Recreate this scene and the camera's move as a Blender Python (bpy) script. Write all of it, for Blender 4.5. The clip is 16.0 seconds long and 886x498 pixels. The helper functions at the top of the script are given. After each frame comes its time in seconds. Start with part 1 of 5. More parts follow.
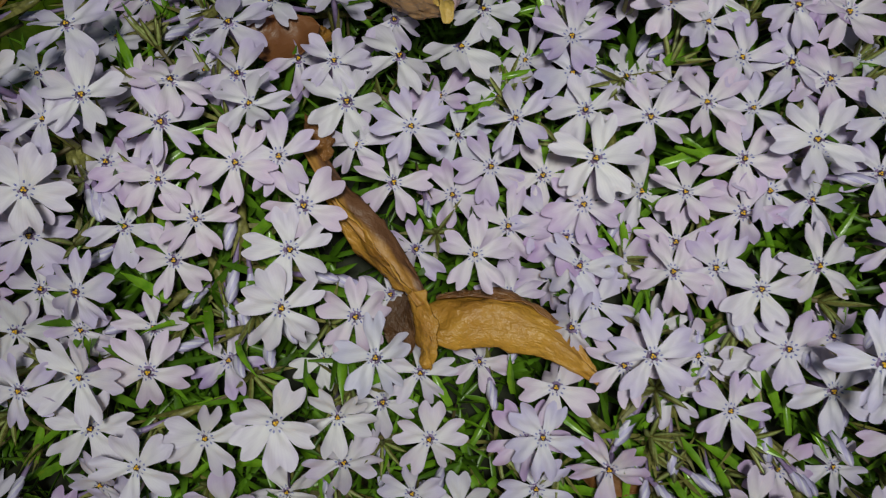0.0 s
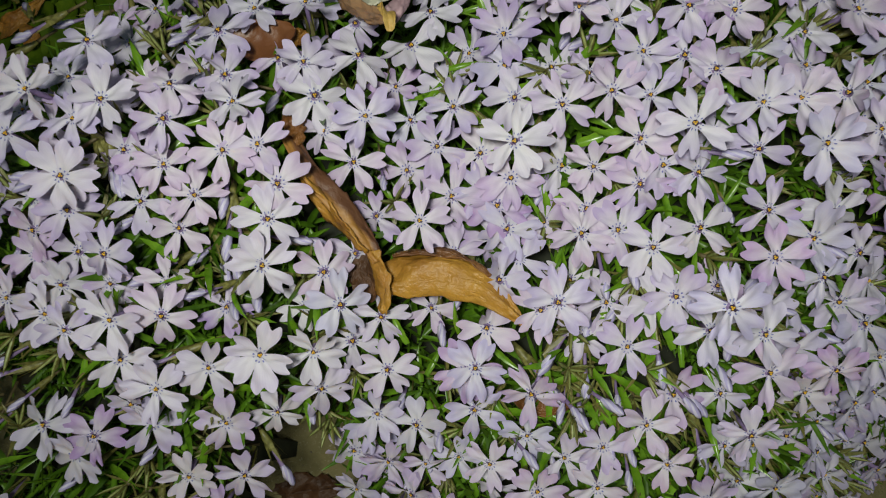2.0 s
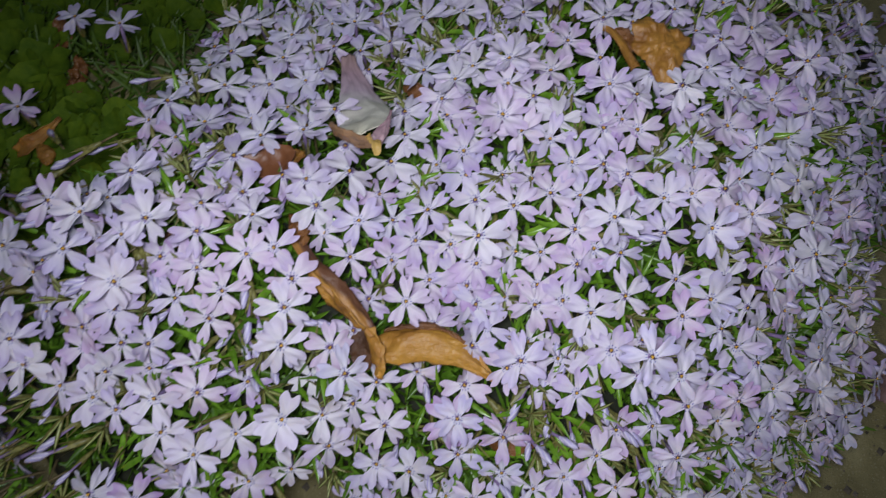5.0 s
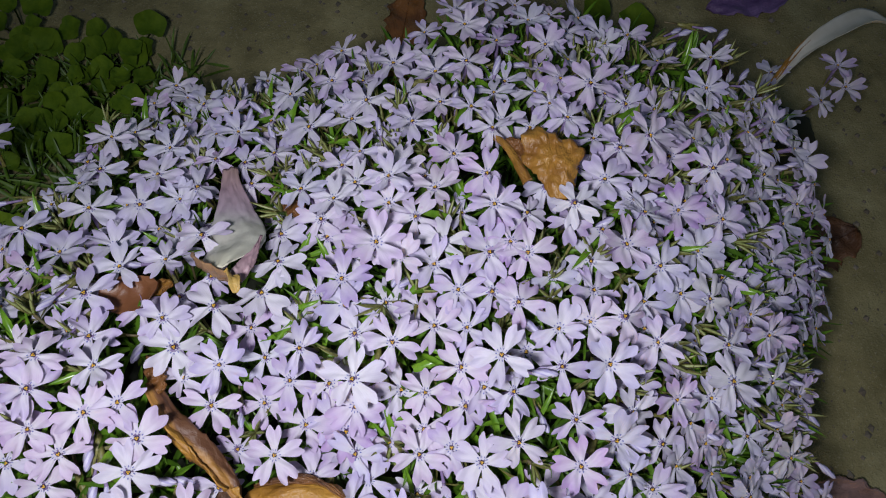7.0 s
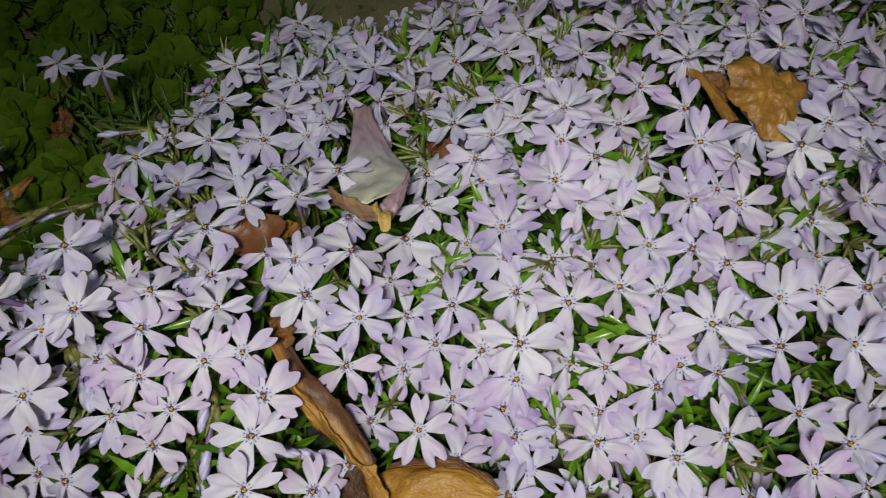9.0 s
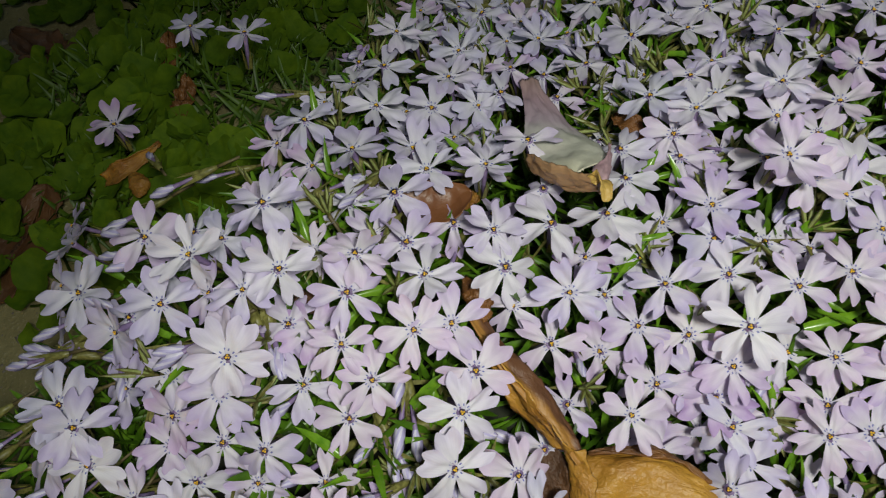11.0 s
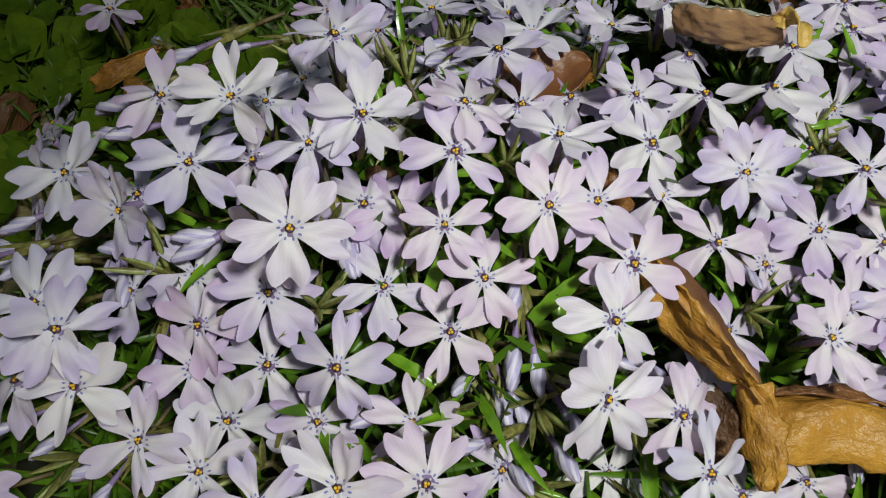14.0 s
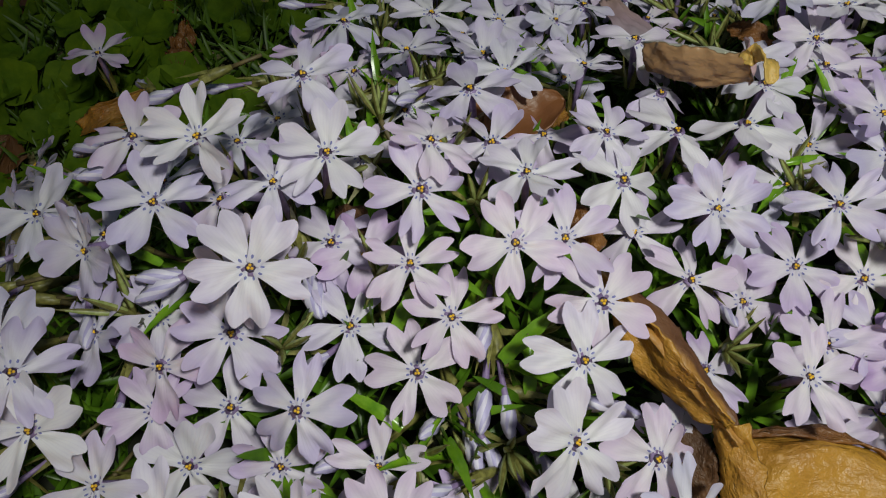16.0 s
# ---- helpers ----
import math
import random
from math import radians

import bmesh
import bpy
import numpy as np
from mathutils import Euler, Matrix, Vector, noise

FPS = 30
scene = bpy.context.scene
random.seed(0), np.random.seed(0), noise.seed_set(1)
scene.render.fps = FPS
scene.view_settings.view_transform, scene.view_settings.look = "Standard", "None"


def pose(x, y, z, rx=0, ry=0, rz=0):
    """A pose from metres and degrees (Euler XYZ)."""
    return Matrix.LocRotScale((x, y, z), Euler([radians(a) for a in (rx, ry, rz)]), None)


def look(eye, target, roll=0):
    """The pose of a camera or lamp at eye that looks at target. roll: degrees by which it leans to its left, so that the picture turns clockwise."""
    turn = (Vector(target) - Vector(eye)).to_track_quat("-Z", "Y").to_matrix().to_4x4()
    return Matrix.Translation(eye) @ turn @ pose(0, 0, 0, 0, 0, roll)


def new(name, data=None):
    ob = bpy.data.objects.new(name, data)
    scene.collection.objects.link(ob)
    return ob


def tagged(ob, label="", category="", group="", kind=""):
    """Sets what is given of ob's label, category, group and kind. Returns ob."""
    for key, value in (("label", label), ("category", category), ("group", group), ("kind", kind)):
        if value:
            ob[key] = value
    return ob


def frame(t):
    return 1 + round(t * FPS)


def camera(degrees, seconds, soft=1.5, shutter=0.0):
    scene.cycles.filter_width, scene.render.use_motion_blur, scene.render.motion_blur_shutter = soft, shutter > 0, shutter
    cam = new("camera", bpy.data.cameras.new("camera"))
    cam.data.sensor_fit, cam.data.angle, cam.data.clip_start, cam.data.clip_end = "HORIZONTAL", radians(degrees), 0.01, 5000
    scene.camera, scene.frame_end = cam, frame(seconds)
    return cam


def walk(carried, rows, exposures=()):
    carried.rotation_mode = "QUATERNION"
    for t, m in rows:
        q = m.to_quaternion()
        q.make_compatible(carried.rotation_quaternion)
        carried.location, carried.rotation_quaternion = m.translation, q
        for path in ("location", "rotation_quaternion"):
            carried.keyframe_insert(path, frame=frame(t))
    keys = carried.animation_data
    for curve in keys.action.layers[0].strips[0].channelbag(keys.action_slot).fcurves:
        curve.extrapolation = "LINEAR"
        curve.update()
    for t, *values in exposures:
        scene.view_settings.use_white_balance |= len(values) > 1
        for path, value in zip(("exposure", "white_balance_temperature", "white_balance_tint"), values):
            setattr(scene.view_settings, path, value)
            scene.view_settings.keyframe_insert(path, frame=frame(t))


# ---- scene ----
cam = camera(65.8, 16.0, soft=1.1, shutter=0.25)
PATH = [
    (0, (0.0269, 0.0852, 0.2817), (0.0162, 0.3742, -0.6756), 0.51),
    (0.5, (0.0410, 0.0803, 0.2849), (0.0143, 0.3490, -0.6779), -2.67),
    (1, (0.0456, 0.0773, 0.2840), (0.0192, 0.3189, -0.6860), -2.76),
    (1.5, (0.0498, 0.0786, 0.2909), (0.0202, 0.3150, -0.6803), -3.65),
    (2, (0.0523, 0.0801, 0.3152), (-0.0175, 0.3002, -0.6578), -15.01),
    (2.5, (0.0427, 0.0768, 0.3337), (-0.0030, 0.2894, -0.6424), -10.70),
    (3, (0.0381, 0.0677, 0.3502), (-0.0052, 0.2839, -0.6252), -8.20),
    (3.5, (0.0361, 0.0660, 0.3641), (0.0073, 0.2914, -0.6098), -4.59),
    (4, (0.0375, 0.0645, 0.3682), (0.0110, 0.3202, -0.5982), -4.44),
    (4.5, (0.0371, 0.0670, 0.3696), (0.0169, 0.3575, -0.5871), -3.20),
    (5, (0.0440, 0.0732, 0.3628), (0.0502, 0.3820, -0.5883), 0.06),
    (5.2, (0.0502, 0.0778, 0.3594), (0.0771, 0.4187, -0.5803), 2.18),
    (7.3, (0.0812, 0.1051, 0.3442), (0.1079, 0.4980, -0.5750), 0.73),
    (7.5, (0.0778, 0.1044, 0.3359), (0.0745, 0.5054, -0.5802), -2.53),
    (8, (0.0726, 0.1026, 0.3151), (0.0572, 0.5034, -0.6009), -3.02),
    (8.5, (0.0634, 0.1027, 0.3108), (0.0333, 0.5018, -0.6056), -4.52),
    (9, (0.0475, 0.1026, 0.3093), (-0.0059, 0.4988, -0.6073), -6.87),
    (9.5, (0.0359, 0.1004, 0.3068), (-0.0291, 0.4933, -0.6105), -7.73),
    (10, (0.0218, 0.0972, 0.3061), (-0.0540, 0.4839, -0.6130), -8.62),
    (10.2, (0.0171, 0.0972, 0.3046), (-0.0569, 0.4858, -0.6139), -8.07),
    (12.3, (-0.0220, 0.0910, 0.2830), (-0.0891, 0.5060, -0.6243), -4.99),
    (12.5, (-0.0219, 0.0898, 0.2788), (-0.0888, 0.4998, -0.6308), -5.00),
    (13, (-0.0221, 0.0899, 0.2673), (-0.0565, 0.4610, -0.6606), -0.88),
    (13.5, (-0.0251, 0.0886, 0.2596), (-0.0492, 0.4699, -0.6645), 0.75),
    (14, (-0.0326, 0.0859, 0.2463), (-0.0578, 0.5220, -0.6533), 1.22),
    (14.5, (-0.0330, 0.0868, 0.2429), (-0.0611, 0.5484, -0.6438), 0.55),
    (15, (-0.0300, 0.0851, 0.2455), (-0.0654, 0.5596, -0.6340), -0.10),
    (15.5, (-0.0287, 0.0844, 0.2453), (-0.0630, 0.5658, -0.6305), 0.15),
    (16, (-0.0263, 0.0869, 0.2449), (-0.0625, 0.5737, -0.6278), 0.03),
]
walk(cam, [(t, look(eye, target, roll)) for t, eye, target, roll in PATH], [
    (0.0, -0.44, 6560, -2), (1.0, -0.26, 6620, -2), (1.5, -0.22, 6600, -1), (2.5, -0.36, 6520, 1), (3.5, -0.34, 6270, 8), (5.0, -0.20, 5790, 15), (7.5, 0.0, 5880, 15), (8.0, -0.10, 6120, 10),
    (9.0, -0.23, 6430, 5), (10.0, -0.23, 6580, 1), (12.5, -0.03, 6580, -1), (13.0, -0.02, 6580, -2), (13.5, 0.0, 6580, -2), (14.0, 0.02, 6600, -1), (14.5, -0.04, 6600, -1), (15.0, -0.16, 6590, -1), (16.0, -0.27, 6580, -1)])

# ---- light: a small white torch held by the viewer over the bed, and the last of the evening sky ----
world = bpy.data.worlds.new("dusk")
scene.world = world
world.use_nodes = True
wt = world.node_tree
sky = wt.nodes.new("ShaderNodeTexSky")
sky.sky_type, sky.sun_disc = "NISHITA", False
sky.sun_elevation, sky.sun_rotation = radians(4), radians(200)
wt.links.new(sky.outputs[0], wt.nodes["Background"].inputs[0])
wt.nodes["Background"].inputs[1].default_value = 0.062

torch = bpy.data.lights.new("torch", "SPOT")
torch.energy, torch.shadow_soft_size, torch.color = 3.26, 0.016, (1.0, 0.97, 0.92)
torch.spot_size, torch.spot_blend = radians(118), 1.0
lamp = new("torch", torch)
lamp.matrix_world = look((0.034, 0.074, 0.385), (0.055, 0.145, 0.12))


# ---- materials ----
def material(name, rough=0.6, **extra):
    m = bpy.data.materials.new(name)
    m.use_nodes = True
    b = m.node_tree.nodes["Principled BSDF"]
    b.inputs["Roughness"].default_value = rough
    for k, v in extra.items():
        b.inputs[k.replace("_", " ")].default_value = v
    return m, m.node_tree, b


def math_node(tree, op, a, b=None, c=None):
    n = tree.nodes.new("ShaderNodeMath")
    n.operation = op
    for i, v in enumerate((a, b, c)):
        if v is None:
            continue
        if isinstance(v, (int, float)):
            n.inputs[i].default_value = v
        else:
            tree.links.new(v, n.inputs[i])
    return n.outputs[0]


def ramp(tree, source, stops):
    n = tree.nodes.new("ShaderNodeValToRGB")
    e = n.color_ramp.elements
    while len(e) < len(stops):
        e.new(0.5)
    for k, (p, c) in enumerate(stops):
        e[k].position, e[k].color = p, (*c, 1)
    tree.links.new(source, n.inputs[0])
    return n.outputs[0]


def mix(tree, factor, a, b, blend="MIX"):
    n = tree.nodes.new("ShaderNodeMix")
    n.data_type, n.blend_type = "RGBA", blend
    for i, v in ((0, factor), (6, a), (7, b)):
        if isinstance(v, (int, float)):
            n.inputs[i].default_value = v
        elif isinstance(v, tuple):
            n.inputs[i].default_value = (*v, 1)
        else:
            tree.links.new(v, n.inputs[i])
    return n.outputs[2]


def grain(tree, scale, detail=4.0, rough=0.6, coords="Object"):
    tc = tree.nodes.new("ShaderNodeTexCoord")
    n = tree.nodes.new("ShaderNodeTexNoise")
    n.inputs["Scale"].default_value, n.inputs["Detail"].default_value, n.inputs["Roughness"].default_value = scale, detail, rough
    tree.links.new(tc.outputs[coords], n.inputs["Vector"])
    return n.outputs[0]


def bump(tree, shader, height, strength=0.4, distance=0.0005):
    n = tree.nodes.new("ShaderNodeBump")
    n.inputs["Strength"].default_value, n.inputs["Distance"].default_value = strength, distance
    tree.links.new(height, n.inputs["Height"])
    tree.links.new(n.outputs[0], shader.inputs["Normal"])


def translucent(m, share, colour_socket):
    t = m.node_tree
    b, out = t.nodes["Principled BSDF"], t.nodes["Material Output"]
    tr, ms = t.nodes.new("ShaderNodeBsdfTranslucent"), t.nodes.new("ShaderNodeMixShader")
    t.links.new(colour_socket, tr.inputs[0])
    ms.inputs[0].default_value = share
    t.links.new(b.outputs[0], ms.inputs[1])
    t.links.new(tr.outputs[0], ms.inputs[2])
    t.links.new(ms.outputs[0], out.inputs[0])


def petal_material():
    m, t, b = material("petal", 0.55)
    uv = t.nodes.new("ShaderNodeUVMap")
    sep = t.nodes.new("ShaderNodeSeparateXYZ")
    t.links.new(uv.outputs[0], sep.inputs[0])
    u, v = sep.outputs[0], sep.outputs[1]          # u along the petal, v across it from -1 to 1
    info = t.nodes.new("ShaderNodeObjectInfo")
    shade = t.nodes.new("ShaderNodeSeparateColor")
    t.links.new(info.outputs["Color"], shade.inputs[0])
    tone = math_node(t, "ADD", shade.outputs[0], math_node(t, "MULTIPLY", math_node(t, "SUBTRACT", info.outputs["Random"], 0.5), 0.16))
    lilac = ramp(t, tone, [(0.0, (0.72, 0.695, 0.765)), (0.35, (0.63, 0.565, 0.735)), (0.65, (0.56, 0.455, 0.695)), (0.88, (0.54, 0.385, 0.645)), (1.0, (0.43, 0.29, 0.585))])
    lilac = mix(t, math_node(t, "MULTIPLY", shade.outputs[1], 0.55), lilac, (0.68, 0.52, 0.67))
    lilac = mix(t, math_node(t, "MULTIPLY", shade.outputs[2], 0.55), lilac, (0.50, 0.50, 0.72))
    pale = mix(t, 0.60, lilac, (0.80, 0.79, 0.79))
    cloud = grain(t, 170.0, 3.0)
    far = math_node(t, "ADD", math_node(t, "MULTIPLY_ADD", u, 1.5, -0.25), math_node(t, "MULTIPLY", math_node(t, "SUBTRACT", cloud, 0.5), 1.4))
    body = mix(t, math_node(t, "MINIMUM", math_node(t, "MAXIMUM", far, 0.0), 1.0), pale, lilac)
    # fine veins that fan out along the petal
    wave = math_node(t, "SINE", math_node(t, "MULTIPLY", math_node(t, "ADD", v, math_node(t, "MULTIPLY", cloud, 0.12)), 15.0))
    veins = math_node(t, "MULTIPLY", math_node(t, "POWER", math_node(t, "ABSOLUTE", wave), 8.0), 0.10)
    body = mix(t, veins, body, (0.46, 0.37, 0.62))
    rim = math_node(t, "MULTIPLY", math_node(t, "POWER", math_node(t, "ABSOLUTE", v), 6.0), 0.3)
    body = mix(t, rim, body, (0.50, 0.42, 0.66))
    # two violet strokes at the base
    av = math_node(t, "ABSOLUTE", v)
    du = math_node(t, "DIVIDE", math_node(t, "SUBTRACT", u, 0.112), 0.036)
    dv = math_node(t, "DIVIDE", math_node(t, "SUBTRACT", av, 0.46), 0.15)
    d = math_node(t, "ADD", math_node(t, "MULTIPLY", du, du), math_node(t, "MULTIPLY", dv, dv))
    mark = math_node(t, "LESS_THAN", d, 1.0)
    body = mix(t, math_node(t, "MULTIPLY", mark, 0.92), body, (0.11, 0.12, 0.40))
    halo = math_node(t, "MULTIPLY", math_node(t, "MAXIMUM", math_node(t, "SUBTRACT", 0.22, u), 0.0), 1.0)
    body = mix(t, halo, body, (0.40, 0.42, 0.66))
    t.links.new(body, b.inputs["Base Color"])
    bump(t, b, math_node(t, "ADD", veins, math_node(t, "MULTIPLY", cloud, 0.3)), 0.35, 0.0004)
    translucent(m, 0.27, body)
    return m


def dead(name, dark, light, rough=0.45, patch=45.0, share=0.06, side=0.0, low=0.34, high=0.62, stretch=1.0, relief=0.8, pores=0.45):
    """Dead leaf: mottled in patches, with long wrinkles and fine ones; side: how far one half is stained dark."""
    m, t, b = material(name, rough)
    big, fine = grain(t, patch, 4.0), grain(t, 650.0, 3.0, 0.6)
    uv, mp = t.nodes.new("ShaderNodeUVMap"), t.nodes.new("ShaderNodeMapping")
    mp.inputs["Scale"].default_value = (9.0 * stretch, 3.5 / stretch, 1.0)
    t.links.new(uv.outputs[0], mp.inputs[0])
    ns = t.nodes.new("ShaderNodeTexNoise")
    ns.inputs["Scale"].default_value, ns.inputs["Detail"].default_value, ns.inputs["Distortion"].default_value = 1.0, 6.0, 1.4
    t.links.new(mp.outputs[0], ns.inputs["Vector"])
    long_ = ns.outputs[0]
    col = ramp(t, big, [(low, dark), (high, light)])
    if side:
        sep = t.nodes.new("ShaderNodeSeparateXYZ")
        t.links.new(uv.outputs[0], sep.inputs[0])
        edge = math_node(t, "ADD", math_node(t, "MULTIPLY", sep.outputs[1], side), math_node(t, "MULTIPLY", math_node(t, "SUBTRACT", big, 0.5), 1.6))
        edge = math_node(t, "ADD", edge, math_node(t, "MULTIPLY", math_node(t, "SUBTRACT", 0.5, sep.outputs[0]), 0.6))
        col = mix(t, math_node(t, "MINIMUM", math_node(t, "MAXIMUM", math_node(t, "MULTIPLY_ADD", edge, 2.2, 1.0), 0.0), 1.0), light, dark)
    col = mix(t, math_node(t, "MULTIPLY", math_node(t, "SUBTRACT", 1.0, long_), 0.45), col, tuple((0.9 if side else 0.45) * c for c in (dark if side else light)))
    col = mix(t, math_node(t, "MULTIPLY", fine, 0.25), col, dark)
    t.links.new(col, b.inputs["Base Color"])
    bump(t, b, math_node(t, "ADD", math_node(t, "MULTIPLY", long_, 1.0), math_node(t, "MULTIPLY", fine, pores)), relief, 0.0010)
    translucent(m, share, col)
    return m


def simple(name, dark, light, scale, rough, strength=0.4, share=0.0, spec=0.5, each=False, vary=0.45):
    m, t, b = material(name, rough)
    b.inputs["Specular IOR Level"].default_value = spec
    g = grain(t, scale, 5.0)
    col = ramp(t, g, [(0.32, dark), (0.68, light)])
    if each:
        info = t.nodes.new("ShaderNodeObjectInfo")
        col = mix(t, math_node(t, "MULTIPLY", info.outputs["Random"], 0.45), col, tuple(0.5 * c for c in dark))
    geo = t.nodes.new("ShaderNodeNewGeometry")
    col = mix(t, math_node(t, "MULTIPLY", geo.outputs["Random Per Island"], vary), col, tuple(0.55 * c for c in dark))
    t.links.new(col, b.inputs["Base Color"])
    bump(t, b, g, strength, 0.0004)
    if share:
        translucent(m, share, col)
    return m


def soil_material():
    m, t, b = material("soil", 0.92)
    big, mid, fine = grain(t, 28.0, 4.0), grain(t, 190.0, 5.0, 0.7), grain(t, 900.0, 3.0)
    col = ramp(t, big, [(0.32, (0.15, 0.13, 0.052)), (0.55, (0.28, 0.245, 0.11)), (0.72, (0.40, 0.36, 0.18))])
    col = mix(t, math_node(t, "MULTIPLY", mid, 0.6), col, (0.12, 0.105, 0.042))
    col = mix(t, math_node(t, "MULTIPLY", math_node(t, "GREATER_THAN", fine, 0.62), 0.35), col, (0.42, 0.39, 0.26))
    t.links.new(col, b.inputs["Base Color"])
    bump(t, b, math_node(t, "ADD", mid, math_node(t, "MULTIPLY", fine, 0.5)), 1.0, 0.0012)
    return m


PETAL = petal_material()
# same foliage twice: low leaves darkened as shaded, upper ones brightened as lit
LEAF_SHADED = simple("needle_leaf_shaded", (0.045, 0.112, 0.006), (0.15, 0.30, 0.020), 160.0, 0.36, 0.15, 0.08, spec=0.35, vary=0.8)
LEAF_LIT = simple("upper_leaf_lit", (0.10, 0.24, 0.010), (0.26, 0.46, 0.032), 260.0, 0.27, 0.2, 0.15, each=True, vary=0.3)
SEPAL = simple("sepal", (0.09, 0.085, 0.02), (0.26, 0.25, 0.07), 900.0, 0.45, 0.3)
SEPAL_PALE = simple("sepal_pale", (0.20, 0.25, 0.06), (0.46, 0.50, 0.20), 900.0, 0.4, 0.3)
STEM = simple("stem", (0.07, 0.06, 0.025), (0.16, 0.12, 0.05), 500.0, 0.6)
TUBE = simple("tube", (0.20, 0.13, 0.28), (0.36, 0.28, 0.50), 500.0, 0.5)
BUD = simple("bud", (0.58, 0.54, 0.72), (0.74, 0.72, 0.82), 350.0, 0.5)
FURROW = simple("bud_furrow", (0.40, 0.36, 0.62), (0.54, 0.50, 0.74), 350.0, 0.5)
EYE_RING = simple("eye_ring", (0.02, 0.012, 0.03), (0.06, 0.03, 0.08), 900.0, 0.5)
ANTHER = simple("anther", (0.70, 0.36, 0.01), (0.90, 0.60, 0.05), 900.0, 0.6)
# near-black, stands for the deep shade between the leaves
GAP_SHADE = simple("gap_shade", (0.008, 0.010, 0.004), (0.024, 0.030, 0.010), 200.0, 0.8)
SOIL = soil_material()
DRY = dead("dry_leaf", (0.32, 0.14, 0.022), (0.56, 0.30, 0.045), 0.40, 60.0, relief=0.6, pores=0.9)
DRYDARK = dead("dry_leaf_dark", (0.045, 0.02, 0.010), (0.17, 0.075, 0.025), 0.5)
WEED = simple("weed_leaf", (0.050, 0.110, 0.002), (0.15, 0.23, 0.007), 130.0, 0.75, 0.8, 0.15, spec=0.2, each=True)
DRYLONG = dead("dry_leaf_long", (0.13, 0.056, 0.024), (0.46, 0.23, 0.045), 0.5, 90.0, side=1.2, stretch=1.8, relief=0.4)
DRYCUP = dead("dry_leaf_cup", (0.15, 0.055, 0.020), (0.24, 0.10, 0.034), 0.42, 40.0, relief=0.2)
DRYTAN = dead("dry_leaf_tan", (0.22, 0.09, 0.014), (0.50, 0.26, 0.04), 0.40, 110.0)
DRYRED = dead("dry_leaf_red", (0.11, 0.042, 0.014), (0.30, 0.13, 0.032), 0.36)
YELLOW = dead("dry_leaf_yellow", (0.42, 0.26, 0.06), (0.62, 0.43, 0.12), relief=0.3)
FADED = dead("dry_petal", (0.17, 0.09, 0.045), (0.38, 0.23, 0.12), 0.34, 60.0, relief=0.25)
VIOLET = dead("violet_petal", (0.10, 0.05, 0.16), (0.24, 0.15, 0.33))
PINKBROWN = dead("faded_petal", (0.20, 0.12, 0.10), (0.42, 0.27, 0.25))
GRASS = simple("grass", (0.035, 0.085, 0.003), (0.10, 0.17, 0.008), 200.0, 0.5, 0.2)
GRIT = simple("grit", (0.06, 0.05, 0.035), (0.26, 0.23, 0.18), 30.0, 0.9, 0.3)
WHITE = simple("pale_petal", (0.62, 0.60, 0.50), (0.80, 0.79, 0.72), 60.0, 0.5, 0.5, 0.2)


def blush_material():
    """Creamy white, running into rose at the narrow end, with faint creases along it."""
    m, t, b = material("blush_petal", 0.5)
    uv = t.nodes.new("ShaderNodeUVMap")
    sep = t.nodes.new("ShaderNodeSeparateXYZ")
    t.links.new(uv.outputs[0], sep.inputs[0])
    cloud = grain(t, 70.0, 4.0)
    s = math_node(t, "ADD", sep.outputs[0], math_node(t, "MULTIPLY", math_node(t, "SUBTRACT", cloud, 0.5), 0.16))
    s = math_node(t, "ADD", s, math_node(t, "MULTIPLY", sep.outputs[1], -0.05))
    body = ramp(t, s, [(0.0, (0.46, 0.30, 0.27)), (0.22, (0.46, 0.31, 0.37)), (0.42, (0.46, 0.36, 0.43)), (0.50, (0.60, 0.56, 0.55)), (0.56, (0.73, 0.71, 0.62)), (0.75, (0.76, 0.75, 0.63)), (1.0, (0.74, 0.71, 0.54))])
    fine = grain(t, 420.0, 3.0)
    body = mix(t, math_node(t, "MULTIPLY", fine, 0.14), body, (0.52, 0.47, 0.40))
    t.links.new(body, b.inputs["Base Color"])
    bump(t, b, math_node(t, "ADD", cloud, math_node(t, "MULTIPLY", fine, 0.3)), 0.5, 0.0008)
    translucent(m, 0.2, body)
    return m


BLUSH = blush_material()
PINK = simple("pink_petal", (0.40, 0.24, 0.28), (0.60, 0.44, 0.46), 60.0, 0.5, 0.5, 0.2)


# ---- building helpers ----
def mesh_of(bm, name, mat, smooth=True):
    me = bpy.data.meshes.new(name)
    bm.to_mesh(me)
    bm.free()
    for m in (mat if isinstance(mat, (list, tuple)) else [mat]):
        me.materials.append(m)
    for p in me.polygons:
        p.use_smooth = smooth
    return me


def part(name, data, mat, parent, label="", m=None):
    me = data if isinstance(data, bpy.types.Mesh) else mesh_of(data, name, mat)
    ob = new(name, me)
    ob.parent = parent
    if m is not None:
        ob.matrix_basis = m
    return tagged(ob, label)


def thing(name, x, y, z, label, category, group=""):
    ob = new(name)
    ob.location = (x, y, z)
    ob.empty_display_size = 0.01
    return tagged(ob, label, category, group)


